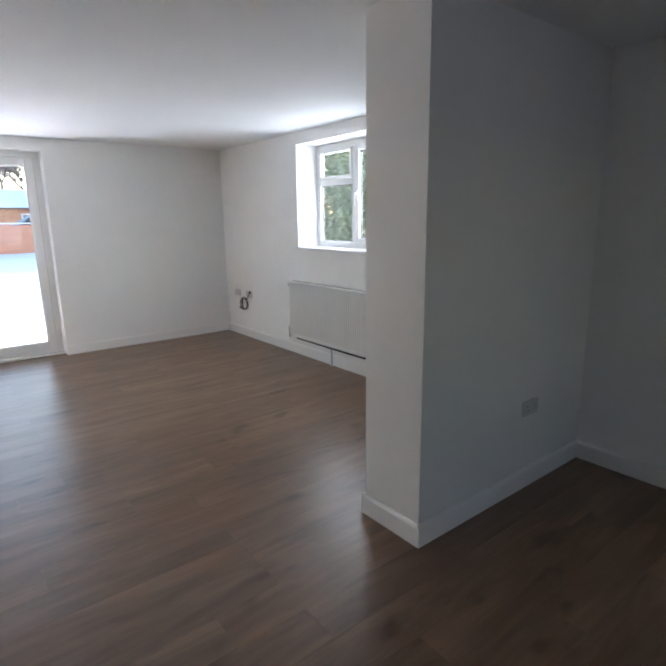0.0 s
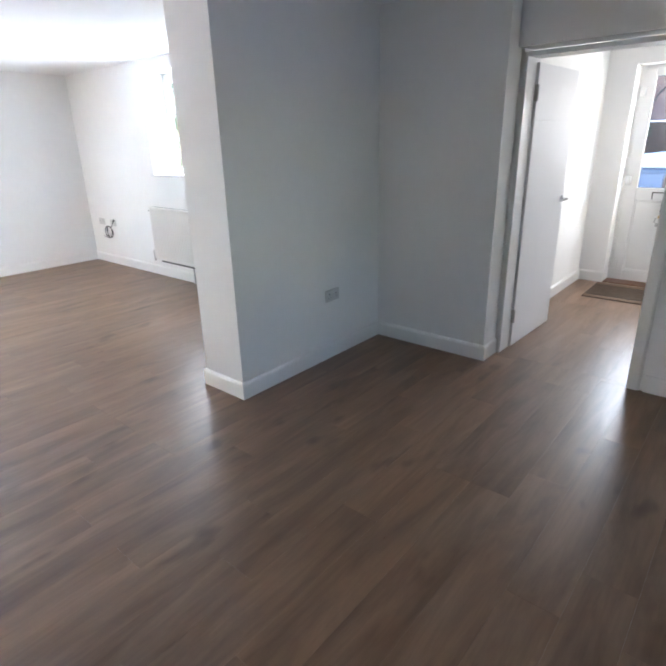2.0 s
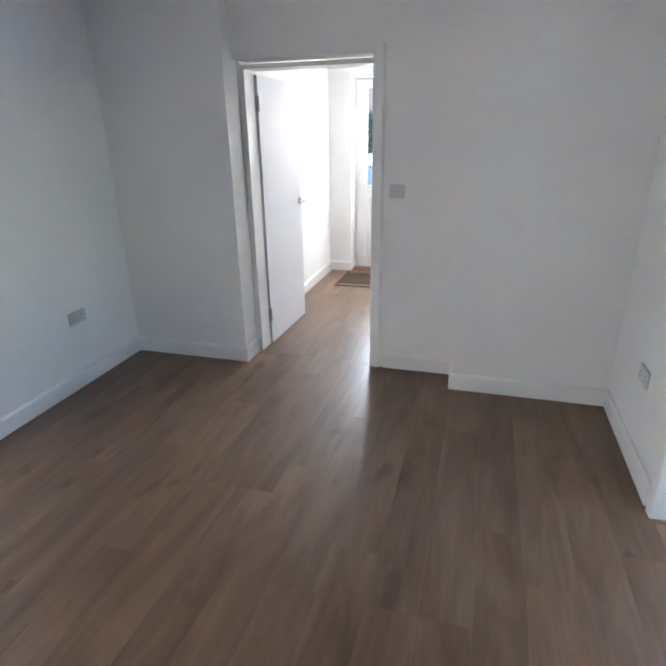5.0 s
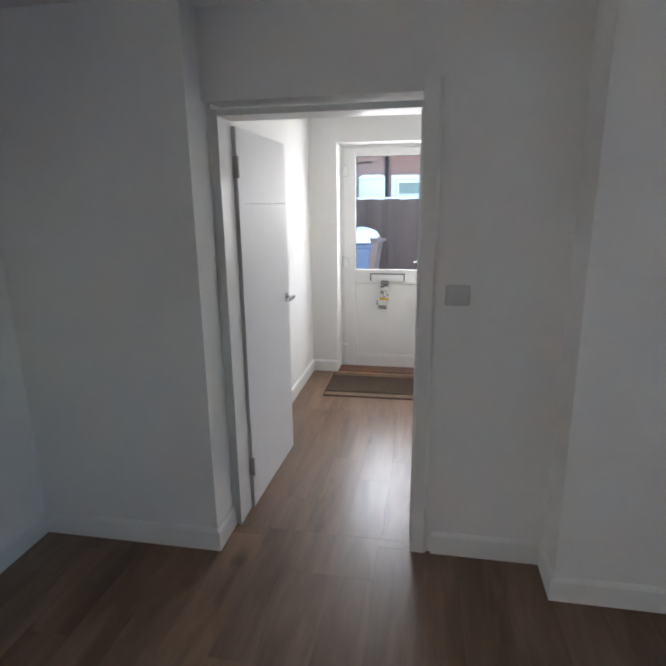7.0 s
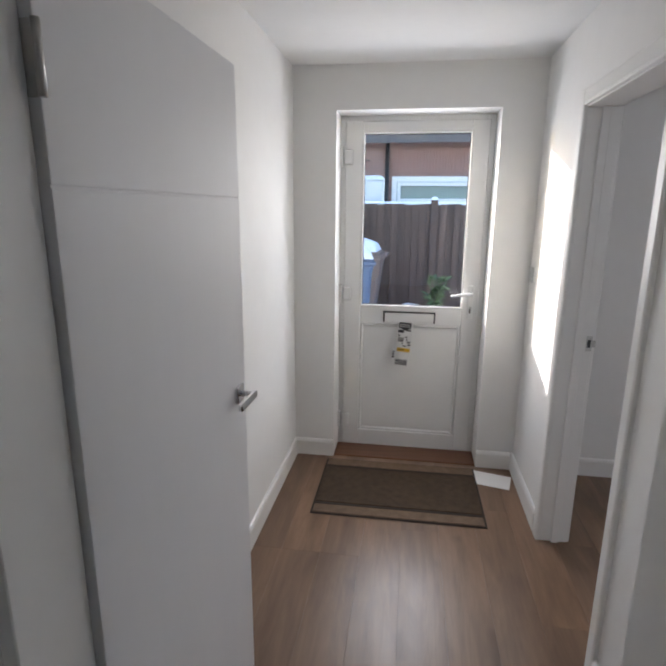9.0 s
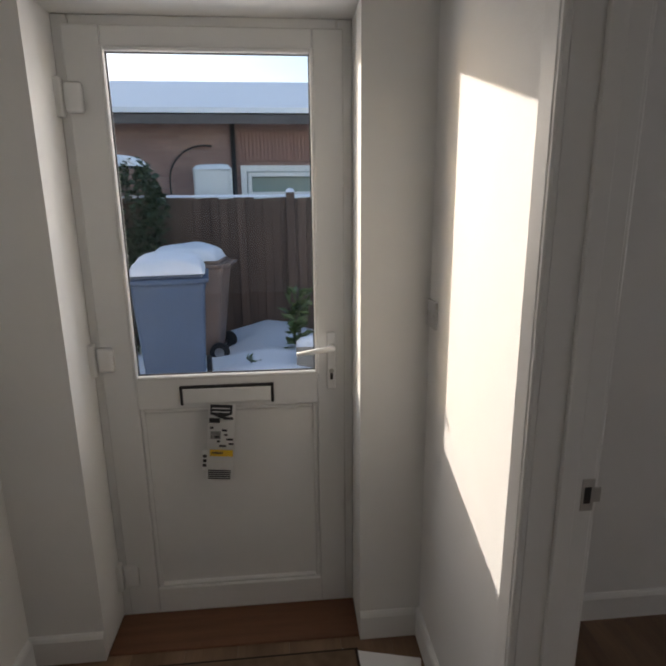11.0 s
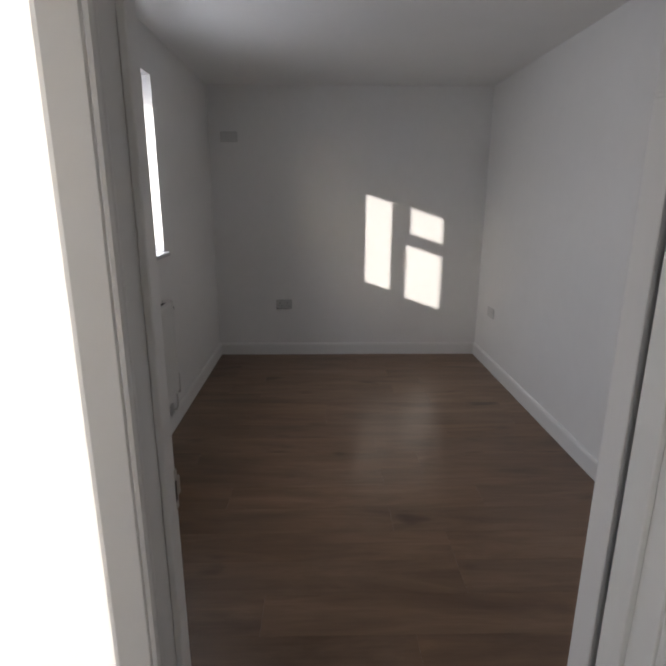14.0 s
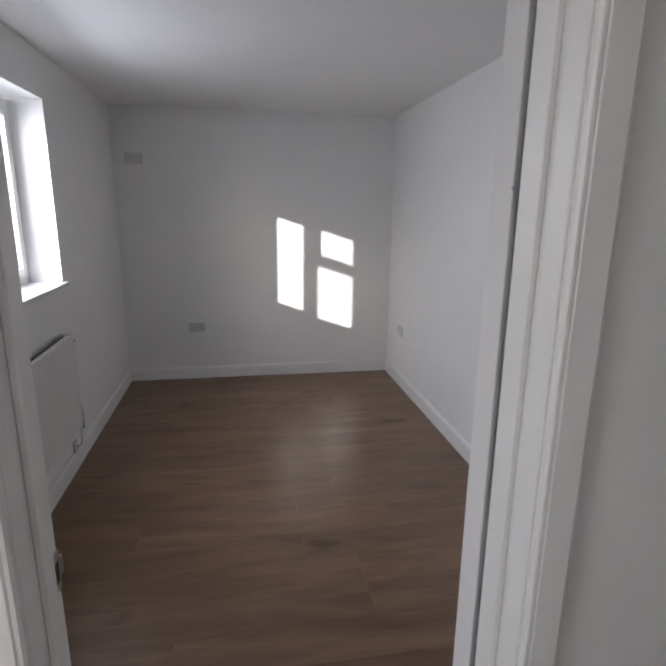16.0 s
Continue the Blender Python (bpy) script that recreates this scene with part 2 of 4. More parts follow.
def tube(bm, pts, r, n=12, closed=False):
    """A round rod along the points, with capped ends."""
    pts = [Vector(p) for p in pts]
    rings = []
    up = Vector((0.13, 0.31, 0.94))
    for i, p in enumerate(pts):
        a = pts[i - 1] if i or closed else p
        b = pts[(i + 1) % len(pts)] if i < len(pts) - 1 or closed else p
        d = (b - a).normalized()
        u = d.cross(up).normalized()
        w = d.cross(u).normalized()
        rr = r[i] if isinstance(r, (list, tuple)) else r
        rings.append([bm.verts.new(p + rr * (math.cos(6.28318 * j / n) * u + math.sin(6.28318 * j / n) * w)) for j in range(n)])
    m = len(rings)
    for i in range(m if closed else m - 1):
        q, s = rings[i], rings[(i + 1) % m]
        for j in range(n):
            f = bm.faces.new((q[j], q[(j + 1) % n], s[(j + 1) % n], s[j]))
            f.smooth = True
    if not closed:
        bm.faces.new(rings[0][::-1])
        bm.faces.new(rings[-1])
    bmesh.ops.recalc_face_normals(bm, faces=bm.faces[:])
    return bm


def rod(*a, **k):
    return tube(bmesh.new(), *a, **k)


def prism(bm, outline, axis, a, b):
    """A solid of constant section: outline of (u, v) pairs drawn out from a to b along axis."""
    def at(u, v, w):
        return {"x": (w, u, v), "y": (u, w, v), "z": (u, v, w)}[axis]
    lo = [bm.verts.new(at(u, v, a)) for u, v in outline]
    hi = [bm.verts.new(at(u, v, b)) for u, v in outline]
    k = len(outline)
    bm.faces.new(lo)
    bm.faces.new(hi[::-1])
    for i in range(k):
        bm.faces.new((lo[i], hi[i], hi[(i + 1) % k], lo[(i + 1) % k]))
    bmesh.ops.recalc_face_normals(bm, faces=bm.faces[:])
    return bm


def mesh_of(name, bm, mat):
    me = bpy.data.meshes.new(name)
    bm.to_mesh(me)
    bm.free()
    me.materials.append(mat)
    return me


def part(name, bm, mat, parent, label=""):
    ob = new(name, mesh_of(name, bm, mat))
    ob.parent = parent
    return tagged(ob, label) if label else ob


def thing(name, m, label, category, group="", kind=""):
    ob = new(name)
    ob.empty_display_size = 0.1
    ob.matrix_world = m
    return tagged(ob, label, category, group, kind)


def solid(name, bm, mat, label, category, group="", kind=""):
    return tagged(new(name, mesh_of(name, bm, mat)), label, category, group, kind)


def structure(name, bm, mat, label, category):
    return solid(name, bm, mat, label, category, kind="structure")


def wall(name, x0, x1, y0, y1, label, holes=(), z1=2.4, mat=None):
    """A wall with real openings: holes are (from, to, bottom, top) along its longer side."""
    bm = bmesh.new()
    along_x = (x1 - x0) >= (y1 - y0)
    a, b = (x0, x1) if along_x else (y0, y1)

    def slab(u0, u1, w0, w1):
        if u1 - u0 > 1e-4 and w1 - w0 > 1e-4:
            box(bm, u0, u1, y0, y1, w0, w1) if along_x else box(bm, x0, x1, u0, u1, w0, w1)
    at = a
    for h0, h1, b0, b1 in sorted(holes):
        slab(at, h0, 0, z1)
        slab(h0, h1, 0, b0)
        slab(h0, h1, b1, z1)
        at = h1
    slab(at, b, 0, z1)
    return structure(name, bm, mat or PAINT, label, "wall")


# ---- structure ----
XW, YN, ZC = -5.035, 0.114, 2.4
wall("wall_west", XW - 0.3, XW, -5.3, 0.464, "matt white plastered wall with a patio door opening", [(-4.42, -1.982, 0, 2.27)])
wall("wall_north", XW, -0.372, YN, 0.464, "matt white plastered wall under and around a window", [(-3.267, -1.95, 1.205, 2.28)])
structure("wall_stub", boxed(-0.372, 0, -1.478, 0.464, 0, ZC), PAINT, "thick white plastered wall stub between lounge and recess", "wall")
structure("wall_recess", box(boxed(0, 0.94, 0, 0.2, 0, ZC), 0, 0.957, 0.2, 0.363, 0, ZC), PAINT, "white plastered recess wall beside the hall doorway", "wall")
structure("wall_hall_west", boxed(0.504, 0.804, 0.363, 3.095, 0, ZC), PAINT, "white plastered hall wall behind the open door", "wall")
bm = boxed(1.90, 2.345, 0.147, 0.335, 0, ZC)
box(bm, 2.345, 2.461, 0.147, 0.325, 0, ZC)
box(bm, 0.94, 1.90, 0.147, 0.2, 2.05, ZC)
box(bm, 0.957, 1.90, 0.2, 0.335, 2.05, ZC)
structure("wall_switch", bm, PAINT, "white plastered wall with a light switch beside the doorway", "wall")
structure("wall_jog", boxed(2.461, 6.673, -0.075, 0.325, 0, ZC), PAINT, "white plastered wall standing proud of its neighbour", "wall")
wall("wall_east", 3.409, 3.709, -5.0, -0.075, "white plastered lounge wall with a door opening", [(-1.93, -1.08, 0, 2.06)])
wall("wall_south", XW - 0.3, 3.709, -5.3, -5.0, "plain white wall closing the lounge behind")
wall("wall_partition", 2.212, 2.345, 0.335, 2.795, "white plastered partition between hall and bedroom", [(1.275, 2.086, 0, 2.051)])
wall("wall_front", 0.804, 6.673, 2.795, 3.095, "white plastered front wall with door and window openings", [(1.062, 1.985, 0, 2.158), (3.709, 4.834, 1.133, 2.153)])
structure("wall_bedroom_east", boxed(6.373, 6.673, 0.325, 2.795, 0, ZC), PAINT, "white bedroom wall catching a patch of sun", "wall")
# unseen room; its opening is made up to let the fill lamp through
bm = boxed(4.8, 4.9, -2.6, -2.1, 0, ZC)
box(bm, 4.8, 4.9, -0.7, -0.075, 0, ZC)
box(bm, 4.8, 4.9, -2.1, -0.7, 0, 0.9)
box(bm, 4.8, 4.9, -2.1, -0.7, 2.1, ZC)
box(bm, 3.709, 4.8, -2.6, -2.5, 0, ZC)
structure("wall_store", bm, PAINT, "plain white walls of the room beyond the side door", "wall")
bm = boxed(XW - 0.3, 4.9, -5.3, 0.464, ZC, ZC + 0.12)
box(bm, 0.504, 4.9, 0.464, 3.095, ZC, ZC + 0.12)
box(bm, 4.9, 6.673, -0.075, 3.095, ZC, ZC + 0.12)
structure("ceiling", bm, CEIL, "flat white painted ceiling", "ceiling")
bm = boxed(XW - 0.3, 4.9, -5.3, 0.464, -0.2, -0.012)
box(bm, 0.504, 4.9, 0.464, 3.095, -0.2, -0.012)
box(bm, 4.9, 6.673, -0.075, 3.095, -0.2, -0.012)
floor = structure("floor", bm, SLAB, "brown oak laminate floor laid in long planks", "floor")


def baseboard(x0, y0, x1, y1, side, h=0.112, d=0.017):
    """A skirting board from one point to another; side is +1 when the room lies to the left of that way."""
    p, q = Vector((x0, y0, 0)), Vector((x1, y1, 0))
    way = (q - p).normalized()
    nrm = Vector((-way.y, way.x, 0)) * side
    sec = [(0, 0), (d, 0), (d, h - 0.018), (d * 0.72, h - 0.006), (d * 0.4, h), (0, h)]
    bm = bmesh.new()
    a = [bm.verts.new(p + nrm * u + Vector((0, 0, v))) for u, v in sec]
    b = [bm.verts.new(q + nrm * u + Vector((0, 0, v))) for u, v in sec]
    bm.faces.new(a)
    bm.faces.new(b[::-1])
    for i in range(len(sec)):
        bm.faces.new((a[i], b[i], b[(i + 1) % len(sec)], a[(i + 1) % len(sec)]))
    bmesh.ops.recalc_face_normals(bm, faces=bm.faces[:])
    return structure("baseboard", bm, GLOSSW, "white gloss painted skirting board", "skirting board")


D = 0.017
baseboard(XW, -1.982, XW, YN - D, -1)
baseboard(XW, YN, -0.372 - D, YN, -1)
baseboard(-0.372, YN, -0.372, -1.478 - D, -1)
baseboard(-0.372, -1.478, 0.0, -1.478, -1)
baseboard(0, -1.478 - D, 0, -D, -1)
baseboard(0, 0, 0.94, 0, -1)
baseboard(0.94, -D, 0.94, 0.198, -1)
baseboard(1.955, 0.147, 2.461 - D, 0.147, -1)
baseboard(2.461, 0.147, 2.461, -0.075 - D, -1)
baseboard(2.461, -0.075, 3.409 - D, -0.075, -1)
baseboard(3.409, -0.075, 3.409, -1.03, -1)
baseboard(3.409, -2.0, 3.409, -5.0 + D, -1)
baseboard(3.409, -5.0, XW + D, -5.0, -1)
baseboard(XW, -5.0, XW, -4.42, -1)
baseboard(0.804, 0.363, 0.804, 2.795 - D, -1)
baseboard(0.804, 2.795, 1.062, 2.795, -1)
baseboard(1.985, 2.795, 2.212 - D, 2.795, -1)
baseboard(2.212, 2.795, 2.212, 2.13, -1)
baseboard(2.212, 1.23, 2.212, 0.335 + D, -1)
baseboard(2.212, 0.335, 1.96, 0.335, -1)
baseboard(2.345, 2.124, 2.345, 2.795 - D, -1)
baseboard(2.345, 2.795, 6.373 - D, 2.795, -1)
baseboard(6.373, 2.795, 6.373, 0.325 + D, -1)
baseboard(6.373, 0.325, 2.345 + D, 0.325, -1)
baseboard(2.345, 0.335, 2.345, 1.222, -1)


def architrave(y_or_x, sign, a0, a1, top, facing, width=0.068):
    """Three moulded strips round a doorway, on a wall facing along x or y."""
    sec = [(0.0, 0.0), (0.0, 0.009), (0.05, 0.0135), (0.13, 0.0145), (0.16, 0.012), (0.2, 0.0155), (0.88, 0.0175), (1.0, 0.013), (1.0, 0.0)]
    for u_in, way in ((a0, -1), (a1, 1)):
        bm = bmesh.new()
        pts = [(u_in + way * s * width, y_or_x + sign * h) for s, h in sec]
        if facing == "y":
            prism(bm, pts, "z", 0, top + width)
        else:
            prism(bm, [(v, u) for u, v in pts], "z", 0, top + width)
        structure("trim", bm, GLOSSW, "white moulded door architrave", "architrave")
    bm = bmesh.new()
    pts = [(y_or_x + sign * h, top + s * width) for s, h in sec]
    if facing == "y":
        prism(bm, pts, "x", a0, a1)
    else:
        prism(bm, [(u, v) for u, v in pts], "y", a0, a1)
    structure("trim", bm, GLOSSW, "white moulded door architrave", "architrave")


# ---- hall doorway and its open door ----
def lining(bm, axis, lo, hi, d0, d1, top, t=0.036):
    """Door lining: two jambs and a head, standing in the opening from depth d0 to d1."""
    if axis == "y":
        box(bm, lo - t, lo, d0, d1, 0, top + t, 0.002)
        box(bm, hi, hi + t, d0, d1, 0, top + t, 0.002)
        box(bm, lo, hi, d0, d1, top, top + t)
    else:
        box(bm, d0, d1, lo - t, lo, 0, top + t, 0.002)
        box(bm, d0, d1, hi, hi + t, 0, top + t, 0.002)
        box(bm, d0, d1, lo, hi, top, top + t)
    return bm


def lever(parent, x, y, z, face, way):
    """A lever handle on a square rose: face is +1/-1 out of the leaf along local y, way the side it points to along local x."""
    plate = boxed(x - 0.026, x + 0.026, min(y, y + face * 0.009), max(y, y + face * 0.009), z - 0.026, z + 0.026, 0.003, 2)
    h = part("handle", plate, CHROME, parent, "polished chrome lever handle")
    bm = rod([(x, y + face * 0.006, z), (x, y + face * 0.05, z)], 0.0095)
    part("neck", bm, CHROME, h)
    bm = bmesh.new()
    box(bm, min(x - way * 0.012, x + way * 0.118), max(x - way * 0.012, x + way * 0.118), min(y + face * 0.043, y + face * 0.056), max(y + face * 0.043, y + face * 0.056), z - 0.01, z + 0.01, 0.004, 2)
    part("lever", bm, CHROME, h)
    return h


def flush_door(m, w, label, lever_way, h=1.981, t=0.04, groove=1.63, hung=True):
    """A painted internal door: hinge side at local x = 0, leaf along +x, face at local y = 0 and -t."""
    d = thing("door", m, label, "door")
    bm = bmesh.new()
    box(bm, 0, w, -t, 0, 0.006, groove - 0.0025, 0.0025, 2)
    box(bm, 0, w, -t, 0, groove + 0.0025, h, 0.0025, 2)
    box(bm, 0.001, w - 0.001, -t + 0.003, -0.003, groove - 0.01, groove + 0.01)
    part("leaf", bm, DOORW, d, "white painted leaf with a grooved line")
    for face, y in ((1, 0.0), (-1, -t)):
        lever(d, w - 0.058, y, 1.06, face, lever_way)
    part("latch_plate", boxed(w - 0.0005, w + 0.002, -t / 2 - 0.011, -t / 2 + 0.011, 0.99, 1.15), STEEL, d, "brushed steel latch plate")
    part("latch_bolt", boxed(w, w + 0.011, -t / 2 - 0.007, -t / 2 + 0.007, 1.05, 1.075, 0.003), STEEL, d)
    for z in (0.2, 1.75) if hung else ():
        bm = rod([(-0.002, -t - 0.005, z), (-0.002, -t - 0.005, z + 0.1)], 0.0065, n=10)
        box(bm, -0.0022, -0.0002, -t - 0.004, -0.004, z, z + 0.1)
        part("hinge", bm, STEEL, d, "steel butt hinge")
    return d


LX0, LX1 = 0.985, 1.864
bm = lining(bmesh.new(), "y", LX0, LX1, 0.2, 0.363, 2.0, 0.028)
box(bm, LX1 - 0.012, LX1, 0.235, 0.318, 0, 2.0, 0.002)
structure("door_frame_1", bm, GLOSSW, "white painted lining of the hall doorway with door stops", "door frame")
bm = boxed(LX1 + 0.002, 1.90, 0.15, 0.2, 0, 2.03)
structure("trim", bm, GLOSSW, "white packing strip beside the doorway lining", "trim")
bm = prism(bmesh.new(), [(1.86, 0.147), (1.86, 0.134), (1.868, 0.13), (1.92, 0.128), (1.934, 0.136), (1.934, 0.147)], "z", 0, 2.1)
structure("trim", bm, GLOSSW, "white moulded door architrave", "architrave")
flush_door(pose(0.963, 0.366, 0, 0, 0, 88.2), 0.762, "white painted flush door standing open against the hall wall", -1)

# ---- side door of the lounge ----
bm = lining(bmesh.new(), "x", -1.895, -1.115, 3.409, 3.709, 2.02, 0.034)
structure("door_frame_2", bm, GLOSSW, "white painted lining of the side doorway", "door frame")
architrave(3.409, -1, -1.895, -1.115, 2.025, "x", 0.06)
flush_door(pose(3.392, -1.9, 0, 0, 0, 241.0), 0.762, "white painted flush door half open into the lounge", -1)

# ---- bedroom doorway ----
BY0, BY1 = 1.306, 2.055
bm = lining(bmesh.new(), "x", BY0, BY1, 2.212, 2.345, 2.02, 0.03)
box(bm, 2.268, 2.302, BY0, BY0 + 0.012, 0, 2.02, 0.002)
box(bm, 2.268, 2.302, BY1 - 0.012, BY1, 0, 2.02, 0.002)
structure("door_frame_3", bm, GLOSSW, "white painted lining of the bedroom doorway with door stops", "door frame")
architrave(2.212, -1, BY0 - 0.006, BY1 + 0.0, 2.026, "x", 0.064)
architrave(2.345, 1, BY0 - 0.008, BY1 + 0.008, 2.028, "x", 0.06)
strike = thing("strike_plate", pose(2.332, BY1, 1.022), "dark metal strike plate let into the bedroom door lining", "strike plate")
part("plate", boxed(-0.013, 0.013, -0.0025, 0.0005, -0.035, 0.035, 0.0008), STEEL, strike)
# no recess is cut; black colour gives the pocket's shade
part("keep", boxed(-0.008, 0.006, -0.0032, -0.0026, -0.018, 0.018), BLACK, strike, "black slab painting the shade of the latch pocket")
part("lip", boxed(0.012, 0.027, -0.0025, 0.001, -0.016, 0.016, 0.0008), STEEL, strike)
flush_door(pose(2.394, BY0 + 0.023, 0, 0, 0, -60), 0.726, "white painted flush door folded back into the bedroom", -1, hung=False)


# ---- glazed units ----
def ring(bm, x0, x1, z0, z1, y0, y1, w, bev=0.003):
    """A rectangular frame of four bars in the xz plane, butted end to end."""
    box(bm, x0, x0 + w, y0, y1, z0, z1, bev)
    box(bm, x1 - w, x1, y0, y1, z0, z1, bev)
    box(bm, x0 + w, x1 - w, y0, y1, z0, z0 + w, bev)
    box(bm, x0 + w, x1 - w, y0, y1, z1 - w, z1, bev)
    return bm


def pane(x0, x1, z0, z1, y, parent, name="pane"):
    p = part(name, boxed(x0, x1, y, y + 0.004, z0, z1), GLASS, parent)
    p.visible_shadow = False
    return p


def espag(parent, x, z, y):
    """A cranked white casement handle hanging down."""
    bm = boxed(x - 0.013, x + 0.013, y - 0.014, y, z - 0.05, z + 0.05, 0.004, 2)
    h = part("window_handle", bm, UPVC, parent, "white cranked casement handle")
    part("grip", rod([(x, y - 0.012, z + 0.02), (x, y - 0.04, z + 0.015), (x + 0.004, y - 0.046, z - 0.03), (x + 0.008, y - 0.046, z - 0.12)], [0.008, 0.009, 0.008, 0.006]), UPVC, h)


def two_light_window(name, m, w, h, split, transom, depth, label, sill_h=0.02, horn=0.03, f=0.058):
    """uPVC window, seen from inside along +y: a light with a top vent beside a full-height casement."""
    win = thing(name, m, label, "window", kind="structure")
    bm = ring(bmesh.new(), 0, w, 0, h, 0, 0.05, f)
    box(bm, split - 0.034, split + 0.034, 0.004, 0.046, f, h - f, 0.003)
    box(bm, f, split - 0.034, 0.004, 0.046, transom - 0.03, transom + 0.03, 0.003)
    part("window_frame", bm, UPVC, win)
    s = 0.046
    vent = part("top_vent", ring(bmesh.new(), f + 0.002, split - 0.036, transom + 0.032, h - f - 0.002, -0.012, 0.038, 0.027), UPVC, win)
    pane(f + 0.027, split - 0.061, transom + 0.057, h - f - 0.027, 0.028, win)
    part("vent_handle", boxed((f + split) / 2 - 0.06, (f + split) / 2 + 0.05, -0.026, -0.012, transom + 0.042, transom + 0.058, 0.004, 2), UPVC, vent)
    part("glazing_bead", ring(bmesh.new(), f, split - 0.034, f, transom - 0.03, 0.0, 0.029, 0.008), UPVC, win)
    pane(f + 0.005, split - 0.039, f + 0.005, transom - 0.035, 0.033, win)
    part("gasket", ring(bmesh.new(), f + 0.0075, split - 0.0415, f + 0.0075, transom - 0.0375, 0.02, 0.0325, 0.005, 0.0), BLACK, win)
    sash = part("casement", ring(bmesh.new(), split + 0.036, w - f - 0.002, f + 0.002, h - f - 0.002, -0.012, 0.038, s), UPVC, win)
    pane(split + 0.036 + s - 0.004, w - f - s + 0.002, f + s - 0.002, h - f - s + 0.002, 0.028, win)
    part("casement_gasket", ring(bmesh.new(), split + 0.036 + s - 0.001, w - f - s - 0.001, f + s + 0.001, h - f - s - 0.001, 0.012, 0.0275, 0.005, 0.0), BLACK, sash)
    espag(win, split + 0.06, h * 0.5, -0.012)
    bm = bmesh.new()
    box(bm, -horn, w + horn, -depth - 0.03, -depth + 0.0, -sill_h - 0.002, 0.002, 0.005, 2)
    box(bm, 0.001, w - 0.001, -depth + 0.0, 0.03, -sill_h - 0.002, 0.002)
    part("window_sill", bm, SILLW, win, "white window board with a rounded nose")
    part("outer_sill", boxed(-0.02, w + 0.02, 0.05, 0.2, -0.045, 0.0, 0.005), UPVC, win)
    return win


two_light_window("window_1", pose(-3.267, 0.385, 1.213), 1.317, 1.06, 0.63, 0.68, 0.271, "white uPVC lounge window in a deep white reveal")
two_light_window("window_2", pose(3.709, 2.975, 1.143), 1.125, 1.0, 0.54, 0.62, 0.18, "white uPVC bedroom window in a white reveal", f=0.049)

# patio door in the west wall, seen along -x: local x runs south
pd = thing("patio_door", pose(XW - 0.16, -4.42, 0.0, 0, 0, 90), "white uPVC glazed patio door looking onto snow", "patio door", kind="structure")
W = 2.438
bm = ring(bmesh.new(), 0, W, 0.0, 2.27, 0, 0.07, 0.062)
part("door_frame", bm, UPVC, pd)
for k in range(2):
    a, b = 0.064 + k * (W / 2 - 0.062), W / 2 + k * (W / 2 - 0.064)
    leaf = part("door_leaf", ring(bmesh.new(), a, b, 0.064, 2.206, -0.02, 0.05, 0.088, 0.006), UPVC, pd)
    part("glazing_bead", ring(bmesh.new(), a + 0.086, b - 0.086, 0.15, 2.12, -0.012, 0.012, 0.014), UPVC, leaf)
    pane(a + 0.09, b - 0.09, 0.154, 2.116, 0.016, pd)
part("threshold", boxed(-0.01, W + 0.01, -0.05, 0.12, -0.01, 0.022, 0.006), UPVC, pd)
# ---- front door ----
fd = thing("front_door", pose(0, 2.988, -0.012), "white half-glazed uPVC front door with a letterbox", "front door", kind="structure")
bm = ring(bmesh.new(), 1.062, 1.985, 0.0, 2.17, 0.008, 0.075, 0.05, 0.004)
part("door_frame", bm, UPVC, fd)
X0, X1 = 1.092, 1.955
leaf = bmesh.new()
box(leaf, X0, 1.204, 0, 0.046, 0.014, 2.14, 0.004)
box(leaf, 1.854, X1, 0, 0.046, 0.014, 2.14, 0.004)
box(leaf, 1.204, 1.854, 0, 0.046, 0.014, 0.127, 0.004)
box(leaf, 1.204, 1.854, 0, 0.046, 0.883, 1.003, 0.004)
box(leaf, 1.204, 1.854, 0, 0.046, 2.075, 2.14, 0.004)
leaf = part("leaf", leaf, UPVC, fd)
part("lower_panel", boxed(1.216, 1.842, 0.018, 0.04, 0.139, 0.871), UPVC, fd, "plain white lower panel")
part("panel_bead", ring(bmesh.new(), 1.204, 1.854, 0.127, 0.883, 0.006, 0.03, 0.018, 0.006), UPVC, fd)
part("glazing_bead", ring(bmesh.new(), 1.198, 1.86, 0.997, 2.081, -0.004, 0.03, 0.014, 0.004), UPVC, fd)
part("gasket", ring(bmesh.new(), 1.2115, 1.8465, 1.0105, 2.068, 0.014, 0.018, 0.005, 0.0), BLACK, fd, "black rubber glazing gasket")
pane(1.21, 1.848, 1.009, 2.069, 0.028, fd)
lb = part("letterbox", boxed(1.366, 1.682, -0.014, 0.0, 0.906, 0.962, 0.004, 2), UPVC, fd, "white letterbox flap in a black surround")
bm = boxed(1.356, 1.692, -0.011, 0.0, 0.962, 0.972, 0.001)
box(bm, 1.356, 1.366, -0.011, 0.0, 0.9, 0.962, 0.001)
box(bm, 1.682, 1.692, -0.011, 0.0, 0.9, 0.962, 0.001)
part("surround", bm, BLACK, lb)
hp = part("handle", boxed(1.888, 1.922, -0.012, 0.0, 0.94, 1.155, 0.008, 3), UPVC, fd, "long white handle plate")
part("lever", rod([(1.905, -0.01, 1.105), (1.905, -0.05, 1.105), (1.89, -0.056, 1.104), (1.84, -0.056, 1.098), (1.78, -0.052, 1.088)], [0.011, 0.011, 0.011, 0.0095, 0.008]), UPVC, hp)
part("lock_cylinder", rod([(1.905, -0.011, 1.012), (1.905, -0.019, 1.012)], 0.0085, n=14), STEEL, hp)
